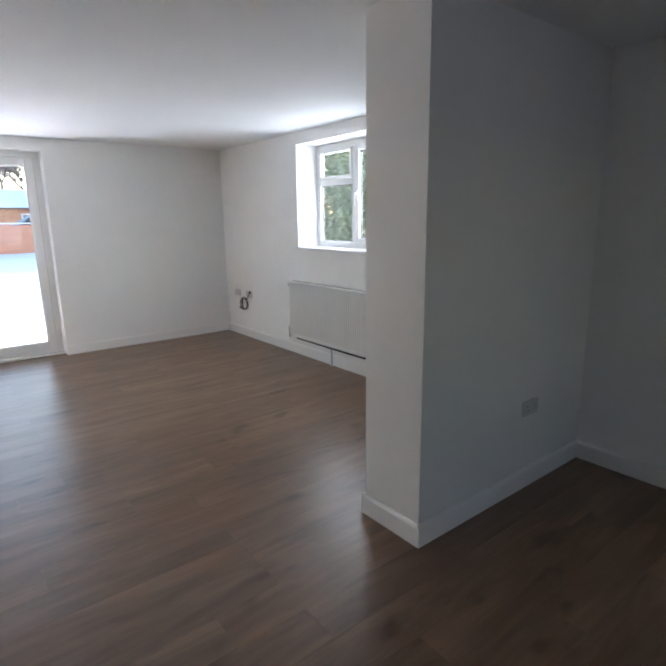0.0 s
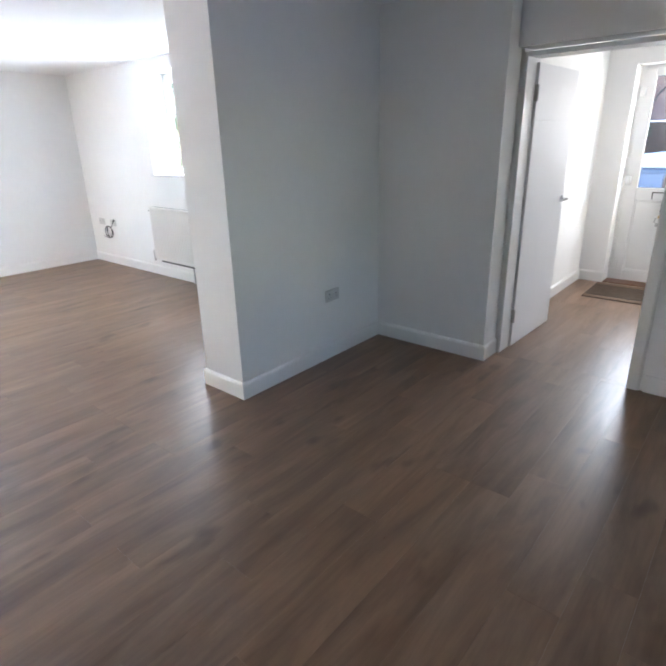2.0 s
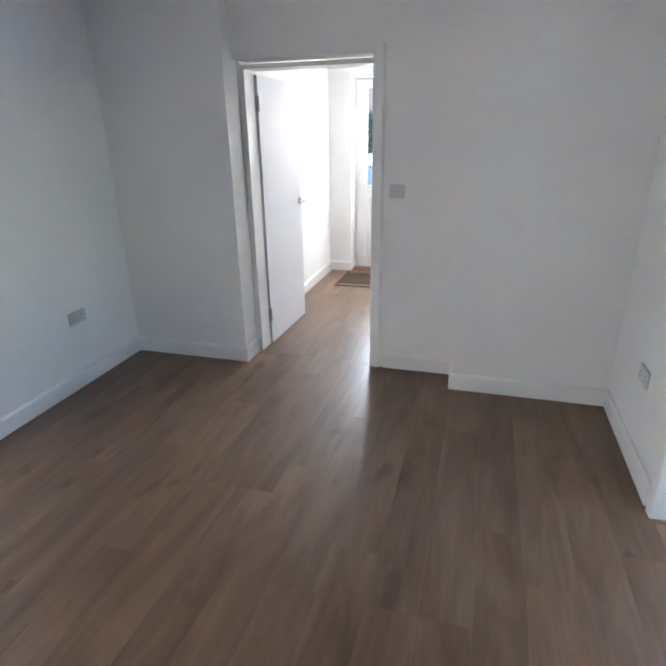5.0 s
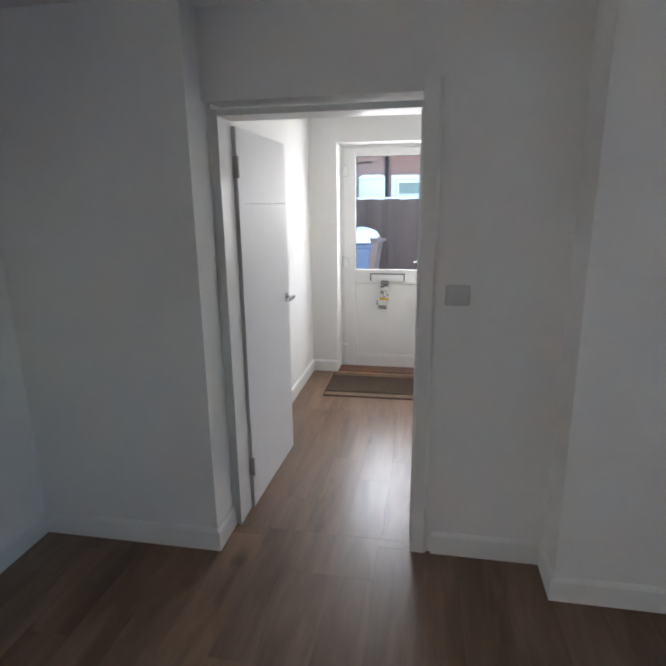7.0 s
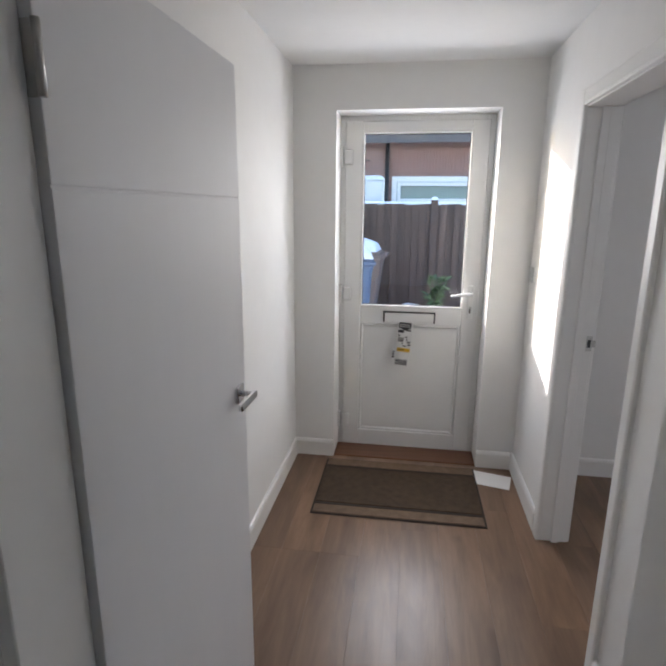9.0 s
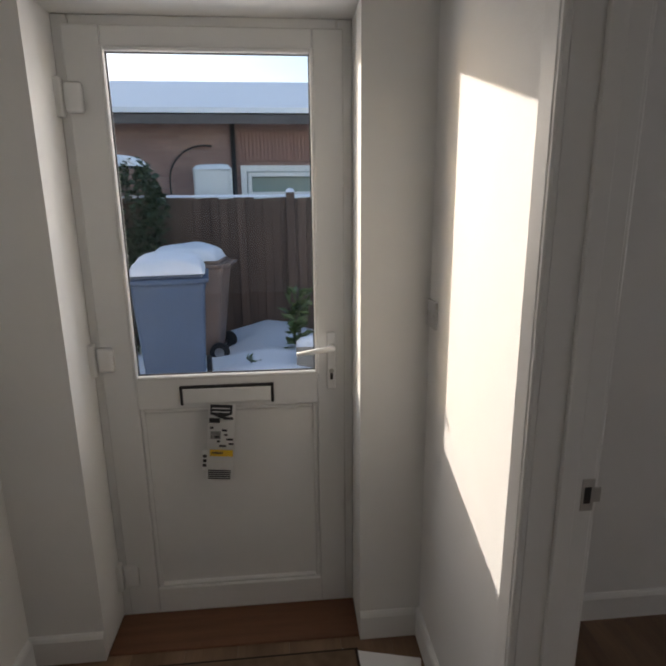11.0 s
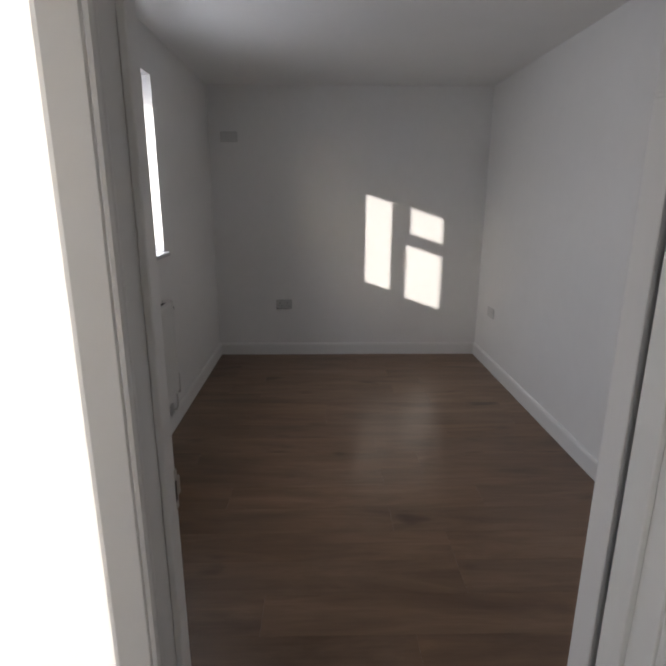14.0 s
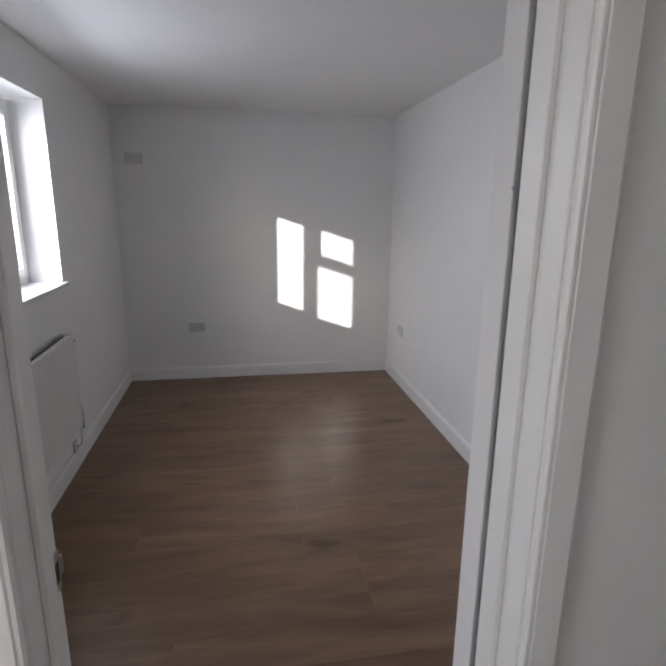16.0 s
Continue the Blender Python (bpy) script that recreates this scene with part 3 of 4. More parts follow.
part("key_slot", boxed(1.9, 1.91, -0.0145, -0.0115, 0.978, 1.005, 0.002), BLACK, hp)
for z in (0.2, 1.08, 1.93):
    bm = boxed(1.046, 1.082, -0.026, 0.006, z - 0.058, z + 0.058, 0.006, 2)
    hg = part("hinge", bm, UPVC, fd, "chunky white door hinge")
    part("hinge_leaf", boxed(1.084, 1.142, -0.02, 0.0, z - 0.046, z + 0.046, 0.016, 4), UPVC, hg)
part("threshold", boxed(1.0625, 1.9845, 0.002, 0.1, -0.01, 0.012, 0.003), UPVC, fd)
structure("door_step", boxed(1.063, 1.984, 2.796, 2.987, -0.012, 0.008, 0.003), material("red_brown_oak_strip", (0.16, 0.07, 0.035), 0.4, vary=0.2, scale=8, stretch=(0.3, 4, 1)), "narrow brown oak strip at the front door threshold", "threshold")

# leaflet pushed through the letterbox
lf = thing("leaflet", pose(1.505, 2.972, 0.893, -6, 4.5, -1), "folded printed leaflet hanging from the letterbox", "leaflet")
lf.scale = (1.06, 1.0, 1.1)
n_seg = 8
bm = bmesh.new()
rows_ = []
for i in range(n_seg + 1):
    z = -0.262 * i / n_seg
    y = -0.012 * math.sin(2.4 * i / n_seg)
    rows_.append([bm.verts.new((x, y - 0.004 * math.cos(40 * x), z)) for x in (-0.046, -0.015, 0.015, 0.046)])
for r0, r1 in zip(rows_, rows_[1:]):
    for j in range(3):
        bm.faces.new((r0[j], r0[j + 1], r1[j + 1], r1[j]))
bmesh.ops.solidify(bm, geom=bm.faces[:], thickness=0.0016)
sheet = part("sheet", bm, PAPER, lf)


def print_bar(x0, x1, z0, z1, mat, name):
    zc = -(z0 + z1) / 2 / 0.262
    y = -0.012 * math.sin(2.4 * zc) - 0.0075
    part(name, boxed(x0, x1, y, y + 0.0012, z0, z1), mat, sheet)


crest = prism(bmesh.new(), [(-0.038, -0.003), (0.036, -0.003), (0.036, -0.034), (0.002, -0.05), (-0.038, -0.036)], "y", -0.0098, -0.0086)
part("printed_crest", crest, INK, sheet, "black pointed printed crest")
for z in (-0.014, -0.026):
    part("printed_stripe", boxed(-0.032, 0.028, -0.0108, -0.0099, z - 0.003, z), PAPER, sheet)
print_bar(-0.04, -0.004, -0.064, -0.048, INK, "printed_block")
print_bar(0.006, 0.04, -0.052, -0.044, INK, "printed_block")
for k in range(9):
    x = -0.036 + 0.008 * ((k * 5) % 9)
    print_bar(x, x + 0.011 + 0.006 * (k % 3), -0.084 - 0.0075 * k, -0.0775 - 0.0075 * k, INK, "printed_mark")
print_bar(-0.034, 0.0, -0.118, -0.092, material("grey_print", (0.3, 0.29, 0.29), 0.5, vary=0.3, scale=90), "printed_picture")
print_bar(-0.034, 0.044, -0.176, -0.154, YELLOW, "yellow_panel")
print_bar(-0.028, 0.01, -0.168, -0.162, INK, "printed_line")
for k in range(5):
    print_bar(-0.038, 0.038, -0.228 - k * 0.007, -0.2245 - k * 0.007, INK, "printed_line")
tuck = boxed(-0.062, -0.03, 0.004, 0.006, -0.235, -0.165, 0.001)
part("folded_corner", tuck, PAPER, lf, "creased second page behind")
for k in range(3):
    part("printed_mark", boxed(-0.06, -0.046, 0.0025, 0.0038, -0.19 - 0.016 * k, -0.18 - 0.016 * k), INK, lf)

# doormat
dm = thing("doormat", pose(1.503, 2.42, 0, 0, 0, 0.4), "brown ribbed doormat with tan end bands on the laminate", "doormat")
hw, hd = 0.469, 0.318
part("backing", boxed(-hw, hw, -hd, hd, 0.0, 0.005, 0.002), MATEDGE, dm, "dark brown backing and edge")
part("brown_field", boxed(-hw + 0.012, hw - 0.012, -hd + 0.115, hd - 0.115, 0.003, 0.011, 0.002), MATBROWN, dm, "dark brown pile field")
for s in (-1, 1):
    y0, y1 = sorted((s * (hd - 0.012), s * (hd - 0.09)))
    part("band", boxed(-hw + 0.012, hw - 0.012, y0, y1, 0.003, 0.0095, 0.002), MATTAN, dm, "tan woven band")
    y0, y1 = sorted((s * (hd - 0.092), s * (hd - 0.113)))
    part("stripe", boxed(-hw + 0.012, hw - 0.012, y0, y1, 0.003, 0.009, 0.002), MATEDGE, dm)

env = thing("envelope", pose(2.03, 2.63, 0.0, 0, 0, -14), "white envelope lying on the floor by the mat", "envelope")
part("packet", boxed(-0.145, 0.145, -0.08, 0.08, 0.0, 0.004, 0.0015), PAPER, env)
part("flap", prism(bmesh.new(), [(-0.143, 0.079), (0.143, 0.079), (0.03, 0.0), (-0.03, 0.0)], "z", 0.0041, 0.0048), PAPER, env)


# ---- radiators ----
def radiator(m, w, h, label, rib=0.007, d=0.062):
    """Panel radiator: local x along the wall from its lower left corner, -y into the room."""
    r = thing("radiator", m, label, "radiator", "panel radiators")
    n = max(6, round(w / 0.034))
    sec = [(0.012, -d)]
    step = (w - 0.04) / n
    for i in range(n):
        x = 0.02 + i * step
        sec += [(x + 0.08 * step, -d), (x + 0.24 * step, -d + rib), (x + 0.76 * step, -d + rib), (x + 0.92 * step, -d)]
    sec += [(w - 0.012, -d), (w - 0.012, -d + 0.02), (0.012, -d + 0.02)]
    bm = bmesh.new()
    prism(bm, sec, "z", 0.022, h - 0.022)
    part("front_panel", bm, ENAMEL, r, "ribbed white front panel")
    part("back_panel", boxed(0.012, w - 0.012, -0.03, -0.016, 0.02, h - 0.02, 0.003), ENAMEL, r)
    for nm, z0, z1 in (("top_seam", h - 0.024, h - 0.002), ("bottom_seam", 0.004, 0.024)):
        part(nm, boxed(0.012, w - 0.012, -d - 0.002, -d + 0.022, z0, z1, 0.004, 2), ENAMEL, r)
    for x0, x1 in ((0.0, 0.013), (w - 0.013, w)):
        part("end_cap", boxed(x0, x1, -d - 0.004, -0.012, 0.012, h, 0.005, 2), ENAMEL, r)
    grille = part("top_grille", boxed(0.013, w - 0.013, -d + 0.022, -0.03, h - 0.012, h - 0.006), ENAMEL, r)
    k = int((w - 0.06) / 0.02)
    bm = bmesh.new()
    for i in range(k):
        box(bm, 0.03 + i * 0.02, 0.042 + i * 0.02, -d + 0.026, -0.034, h - 0.0055, h - 0.004)
    # dark bars on the solid grille give the shade of its openings
    part("slot_shade", bm, DARK, grille)
    bm = bmesh.new()
    for i in range(int((w - 0.08) / 0.03)):
        box(bm, 0.045 + i * 0.03, 0.06 + i * 0.03, -d - 0.0035, -d - 0.001, 0.03, 0.036)
    part("weld_marks", bm, PAPER, r)
    for x, s in ((0.0, -1), (w, 1)):
        part("plug", rod([(x, -d + 0.012, h - 0.05), (x + s * 0.014, -d + 0.012, h - 0.05)], 0.015, n=14), BLACK, r, "dark end plug")
        v = part("valve", rod([(x + s * 0.002, -d + 0.014, 0.045), (x + s * 0.034, -d + 0.014, 0.045)], 0.011), STEEL, r, "metal radiator valve")
        part("valve_body", rod([(x + s * 0.034, -d + 0.014, -0.02), (x + s * 0.034, -d + 0.014, 0.07)], 0.013), STEEL, v)
        part("valve_cap", rod([(x + s * 0.034, -d + 0.014, 0.07), (x + s * 0.034, -d + 0.014, 0.112)], [0.017, 0.014], n=14), PLASTIC, v)
    for x in (w * 0.2, w * 0.8):
        part("bracket", boxed(x - 0.015, x + 0.015, -0.018, 0.0, 0.08, h - 0.08), STEEL, r)
    return r


rad1 = radiator(pose(-3.35, YN, 0.215), 1.295, 0.635, "long white panel radiator under the lounge window", 0.009, 0.085)
pp = thing("radiator_pipe", pose(-2.66, YN - 0.03, 0), "white painted radiator pipe rising from the floor", "pipe")
part("riser", rod([(0, 0, 0), (0, 0, 0.11), (0, -0.004, 0.2)], 0.0085), material("grey_pipe_paint", (0.42, 0.42, 0.44), 0.4), pp)
# thin dark rod along the underside of the radiator
part("run", rod([(-0.62, -0.012, 0.192), (0.0, -0.012, 0.19), (0.59, -0.012, 0.192)], 0.009), CABLE, pp, "thin dark rod running below the radiator")
part("collar", rod([(0, 0, 0), (0, 0, 0.01)], 0.018, n=16), PLASTIC, pp)
rad2 = radiator(pose(3.957, 2.795, 0.285), 0.714, 0.585, "white panel radiator below the bedroom window", 0.004, 0.075)
for x in (3.917, 4.707):
    tp = thing("radiator_pipe", pose(x, 2.795 - 0.05, 0), "short white radiator pipe entering the skirting", "pipe")
    part("riser", rod([(0, 0, 0.28), (0, 0, 0.17), (0, 0.012, 0.145), (0, 0.045, 0.14)], 0.0078), ENAMEL, tp)
    part("collar", boxed(-0.03, 0.03, 0.036, 0.05, 0.105, 0.175, 0.004, 2), PLASTIC, tp, "white plastic pipe collar")


# ---- sockets and switches ----
def plate(name, m, w, h, label, category, group):
    t = thing(name, m, label, category, group)
    part("faceplate", boxed(-w / 2, w / 2, -0.011, 0, -h / 2, h / 2, 0.004, 2), PLASTIC, t)
    for s in (-1, 1):
        part("screw", rod([(s * (w / 2 - 0.012), -0.0105, 0), (s * (w / 2 - 0.012), -0.0122, 0)], 0.0032, n=10), STEEL, t)
    return t


def double_socket(m, label):
    t = plate("double_socket", m, 0.147, 0.087, label, "socket", "double wall sockets")
    for s in (-1, 1):
        c = s * 0.036
        bm = boxed(c - 0.0035, c + 0.0035, -0.0116, -0.0105, 0.006, 0.015)
        box(bm, c - 0.0145, c - 0.0085, -0.0116, -0.0105, -0.016, -0.0115)
        box(bm, c + 0.0085, c + 0.0145, -0.0116, -0.0105, -0.016, -0.0115)
        # dark marks on the faceplate paint the shade of the holes
        part("pin_hole_shade", bm, DARK, t)
        part("rocker", boxed(c * 0.35 - 0.006, c * 0.35 + 0.006, -0.0145, -0.0105, 0.014, 0.032, 0.0015), PLASTIC, t)
    return t


def light_switch(m, gangs, label, w=0.087):
    t = plate("light_switch", m, w, 0.087, label, "light switch", "wall switches")
    for i in range(gangs):
        c = (i - (gangs - 1) / 2) * 0.022
        part("rocker", boxed(c - 0.006, c + 0.006, -0.0155, -0.0105, -0.012, 0.012, 0.0015), PLASTIC, t)
    return t


double_socket(pose(0.0, -0.589, 0.481, 0, 0, 90), "white double wall socket above the skirting")
double_socket(pose(3.409, -0.63, 0.47, 0, 0, -90), "white double wall socket near the side door")
double_socket(pose(6.373, 2.17, 0.494, 0, 0, -90), "white double wall socket on the sunlit bedroom wall")
double_socket(pose(5.963, 0.325, 0.5, 0, 0, 180), "white double wall socket near the bedroom corner")
double_socket(pose(-4.72, YN, 0.565), "white double wall socket near the lounge corner")
double_socket(pose(-4.42, YN, 0.565), "white wall plate behind a coiled cable")
light_switch(pose(2.025, 0.147, 1.251), 2, "white two-gang light switch beside the hall doorway", 0.1)
light_switch(pose(2.212, 2.745, 1.25, 0, 0, -90), 1, "white light switch near the front door")
light_switch(pose(6.373, 2.62, 1.98, 0, 0, -90), 1, "white high-level wall plate in the bedroom corner", 0.147)

cb = thing("coiled_cable", pose(-4.38, YN, 0.56), "black aerial cable coiled in a loop out of the wall", "cable")
pts = [(0.0, 0.0, 0.03), (0.005, -0.03, 0.02), (-0.03, -0.05, -0.05)]
for i in range(34):
    a = 0.6 + 6.28318 * 2.2 * i / 33
    pts.append((-0.13 + (0.085 + 0.004 * math.sin(a * 1.7)) * math.cos(a), -0.035 - 0.012 * math.sin(a * 0.45), -0.12 + 0.078 * math.sin(a)))
pts += [(-0.2, -0.03, -0.2), (-0.29, -0.03, -0.19)]
part("cable", rod(pts, 0.0058, n=8), CABLE, cb)
part("plug", rod([(0.004, -0.012, 0.05), (0.004, -0.03, 0.022)], 0.011, n=12), CABLE, cb, "black cable end fitting")


# ---- outside: snow, fence, bins, neighbours ----
def snow_field():
    """One sheet of snow, nearly level by the house, heaped along the fence, out to the horizon."""
    bm = bmesh.new()
    xs = [-900, -300, -120, -60, -40, -28, -20] + [-15 + 0.5 * i for i in range(56)] + [14, 18, 25, 40, 80, 200, 900]
    ys = [-900, -200, -60, -30, -15, -8, -5] + [-3 + 0.5 * i for i in range(10)] + [2.5 + 0.16 * i for i in range(34)] + [9, 11, 14, 18, 25, 40, 80, 200, 900]
    grid = []
    for y in ys:
        row = []
        for x in xs:
            p = Vector((x, y, 0))
            z = -0.16 + 0.05 * noise.noise(p * 0.9)
            if -2 < x < 9 and 3.4 < y < 7.6:
                heap = max(0.0, 1 - (abs(y - 6.6) / 1.7) ** 2) * min(1.0, max(0.0, (x - 1.0) / 0.25)) * (1 - 0.6 * min(1.0, max(0.0, (x - 1.35) / 0.5)))
                z += 0.22 * min(1.0, max(0.0, (y - 3.9) / 0.9)) * min(1.0, (x + 2) * 2, (9 - x) * 2)
                z += heap * (0.24 + 0.22 * noise.noise(p * 1.6 + Vector((3, 0, 0)))) + 0.16 * noise.noise(p * 3.1) + 0.05 * noise.noise(p * 6.3)
            if abs(x) > 30 or abs(y) > 30:
                z = -0.2
            if x < -14:
                z += 0.55 * min(1.0, (-14 - x) / 6)
            row.append(bm.verts.new((x, y, z)))
        grid.append(row)
    for r0, r1 in zip(grid, grid[1:]):
        for j in range(len(xs) - 1):
            f = bm.faces.new((r0[j], r0[j + 1], r1[j + 1], r1[j]))
            f.smooth = True
    return bm


structure("ground", snow_field(), SNOW, "uneven snow covering the garden and ground beyond", "snow")


def cushion(x0, x1, y0, y1, z, h, seed, nx=14, ny=12, p=3.5, q=0.5):
    """A soft heap of snow with a flat underside."""
    bm = bmesh.new()
    top, low = [], []
    for j in range(ny + 1):
        ra, rb = [], []
        for i in range(nx + 1):
            u, v = 2 * i / nx - 1, 2 * j / ny - 1
            e = (max(0.0, 1 - abs(u) ** p) * max(0.0, 1 - abs(v) ** p)) ** q
            x, y = x0 + (u + 1) / 2 * (x1 - x0), y0 + (v + 1) / 2 * (y1 - y0)
            bulge = noise.noise(Vector((x * 4 + seed, y * 4, seed)))
            ra.append(bm.verts.new((x, y, z + 0.006 + h * e * (0.85 + 0.25 * bulge))))
            rb.append(bm.verts.new((x, y, z)))
        top.append(ra)
        low.append(rb)
    for g, flip in ((top, False), (low, True)):
        for j in range(ny):
            for i in range(nx):
                q = [g[j][i], g[j][i + 1], g[j + 1][i + 1], g[j + 1][i]]
                f = bm.faces.new(q[::-1] if flip else q)
                f.smooth = not flip
    for i in range(nx):
        bm.faces.new((low[0][i], low[0][i + 1], top[0][i + 1], top[0][i]))
        bm.faces.new((top[ny][i], top[ny][i + 1], low[ny][i + 1], low[ny][i]))
    for j in range(ny):
        bm.faces.new((low[j + 1][0], low[j][0], top[j][0], top[j + 1][0]))
        bm.faces.new((low[j][nx], low[j + 1][nx], top[j + 1][nx], top[j][nx]))
    return bm


def wheelie_bin(m, mat, label, snow_seed, snow_h):
    """Two-wheeled refuse bin, front towards local -y, with a lid and a cap of snow."""
    b = thing("wheelie_bin", m, label, "wheelie bin", "wheelie bins")
    bm = bmesh.new()
    rings = []
    for z, hx, y0, y1 in ((0.06, 0.22, -0.24, 0.22), (0.1, 0.23, -0.26, 0.24), (0.5, 0.252, -0.31, 0.29), (0.9, 0.272, -0.35, 0.335), (0.93, 0.285, -0.365, 0.35), (0.97, 0.287, -0.367, 0.352)):
        r = 0.035
        ring_ = []
        for cx, cy, a0 in ((hx - r, y1 - r, 0), (-hx + r, y1 - r, 90), (-hx + r, y0 + r, 180), (hx - r, y0 + r, 270)):
            for a in (0, 30, 60, 90):
                t = radians(a0 + a)
                ring_.append(bm.verts.new((cx + r * math.cos(t), cy + r * math.sin(t), z)))
        rings.append(ring_)
    k = len(rings[0])
    for q, s in zip(rings, rings[1:]):
        for j in range(k):
            f = bm.faces.new((q[j], q[(j + 1) % k], s[(j + 1) % k], s[j]))
            f.smooth = True
    bm.faces.new(rings[0][::-1])
    bm.faces.new(rings[-1])
    part("body", bm, mat, b, "tapered plastic body")
    bm = boxed(-0.31, 0.31, -0.395, 0.345, 0.968, 1.0, 0.01, 2)
    box(bm, -0.27, 0.27, -0.35, 0.32, 0.998, 1.03, 0.022, 2)
    lid = part("lid", bm, mat, b)
    part("lid_lip", boxed(-0.2, 0.2, -0.405, -0.38, 0.965, 0.992, 0.006), mat, lid)
    part("handle_bar", rod([(-0.24, 0.4, 0.985), (0.24, 0.4, 0.985)], 0.015), mat, b)
    for x in (-0.22, 0.0, 0.22):
        part("handle_arm", boxed(x - 0.014, x + 0.014, 0.33, 0.402, 0.955, 1.0, 0.005), mat, b)
    part("axle", rod([(-0.25, 0.26, 0.1), (0.25, 0.26, 0.1)], 0.012), STEEL, b)
    for s in (-1, 1):
        w = part("wheel", rod([(s * 0.24, 0.26, 0.1), (s * 0.285, 0.26, 0.1)], 0.1, n=24), BLACK, b, "black rubber wheel")
        part("hub", rod([(s * 0.284, 0.26, 0.1), (s * 0.29, 0.26, 0.1)], 0.05, n=18), STEEL, w, "grey wheel hub")
    sn = solid("snow_cap", cushion(-0.285, 0.285, -0.37, 0.29, 0, snow_h, snow_seed, 20, 20, p=3.2, q=0.4), SNOW, "rounded cap of snow on a bin lid", "snow", "snow caps")
    sn.matrix_world = m @ pose(0, 0, 1.032)
    return b


wheelie_bin(pose(0.79, 5.55, 0.055, 0, 0, 8), BINBLUE, "slate blue wheelie bin standing in snow", 2.0, 0.15)
wheelie_bin(pose(0.8, 6.62, 0.045, 0, 0, -93), BINBROWN, "brown wheelie bin beside the fence in snow", 5.0, 0.17)


def fence(m, length, height, label, board_w=0.1, posts=2.0, first_post=0.0):
    """Closeboard fence along local x: lapped upright boards, rails, posts, snow along the top."""
    f = thing("fence", m, label, "fence")
    n = int(length / board_w)
    shared = None
    for i in range(n):
        if shared is None:
            bm = prism(bmesh.new(), [(0, 0), (board_w - 0.002, 0), (board_w - 0.002, -0.012), (board_w - 0.006, -0.014), (0.006, -0.021), (0, -0.019)], "z", 0.0, height)
            shared = mesh_of("board", bm, FENCEW)
        b = new("board", shared)
        b.parent = f
        b.matrix_local = pose(i * board_w, 0.004 * ((i * 7) % 3), 0.006 * ((i * 5) % 4))
    part("backing", boxed(0, length, 0.009, 0.024, 0, height - 0.02), FENCEW, f)
    for z in (0.3, height - 0.25):
        part("rail", boxed(0, length, 0.025, 0.07, z - 0.045, z + 0.045), FENCEW, f)
    x = first_post
    while x < length:
        bm = boxed(x - 0.05, x + 0.05, -0.03, 0.08, 0, height + 0.07, 0.006)
        p = part("post", bm, FENCEW, f, "square fence post")
        part("post_snow", cushion(x - 0.055, x + 0.055, -0.035, 0.085, height + 0.07, 0.05, x, 6, 6), SNOW, p, "snow on the post top")
        x += posts
    part("top_snow", cushion(0, length, -0.026, 0.03, height + 0.018, 0.028, 3.0, 60, 4), SNOW, f, "thin line of snow along the top")
    return f


fence(pose(-3.0, 7.4, -0.05), 13.0, 1.73, "dark brown closeboard garden fence topped with snow", first_post=0.82)
fence(pose(8.6, 3.3, -0.05, 0, 0, 90), 4.1, 1.95, "dark brown closeboard side fence topped with snow", first_post=0.4)


def leafy(seed, n, size, shape, slim=0.32):
    """Many small folded leaves at points given by shape(random)."""
    rnd = random.Random(seed)
    verts, faces = [], []
    for _ in range(n):
        c, outward = shape(rnd)
        d = Vector((rnd.uniform(-1, 1), rnd.uniform(-1, 1), rnd.uniform(-0.8, 0.5))) + outward * 0.8
        d.normalize()
        side = d.cross(Vector((rnd.uniform(-1, 1), rnd.uniform(-1, 1), rnd.uniform(-1, 1)))).normalized()
        s = size * rnd.uniform(0.6, 1.3)
        up = side.cross(d) * 0.18 * s
        k = len(verts)
        verts += [c, c + d * s * 0.5 + side * s * slim + up, c + d * s, c + d * s * 0.5 - side * s * slim + up]
        faces += [(k, k + 1, k + 2), (k, k + 2, k + 3)]
    me = bpy.data.meshes.new("leaves")
    me.from_pydata([tuple(v) for v in verts], [], faces)
    bm = bmesh.new()
    bm.from_mesh(me)
    bpy.data.meshes.remove(me)
    return bm


def ivy_shape(r):
    a, z = r.uniform(0, 6.283), r.uniform(0, 1)
    rad = (0.42 + 0.16 * math.sin(3 * a + 5 * z) + 0.12 * math.sin(9 * z)) * (1 - 0.35 * max(0, z - 0.8) / 0.2) * r.uniform(0.75, 1.0)
    p = Vector((math.cos(a) * rad, math.sin(a) * rad * 0.55, 0.1 + 2.02 * z))
    return p, Vector((math.cos(a), math.sin(a), 0.0))


bush = thing("ivy_bush", pose(0.0, 6.95, -0.05), "tall dark green ivy bush against the fence under snow", "bush")
part("stem", rod([(0, 0.1, 0), (0.03, 0.08, 0.7), (-0.02, 0.1, 1.4), (0.02, 0.08, 1.9)], [0.06, 0.05, 0.035, 0.02], n=9), BARK, bush)
part("foliage", leafy(3, 3800, 0.085, ivy_shape), IVY, bush, "dense dark ivy leaves")
part("snow", cushion(-0.3, 0.32, -0.2, 0.22, 2.05, 0.13, 7.0), SNOW, bush, "snow lying on the top")


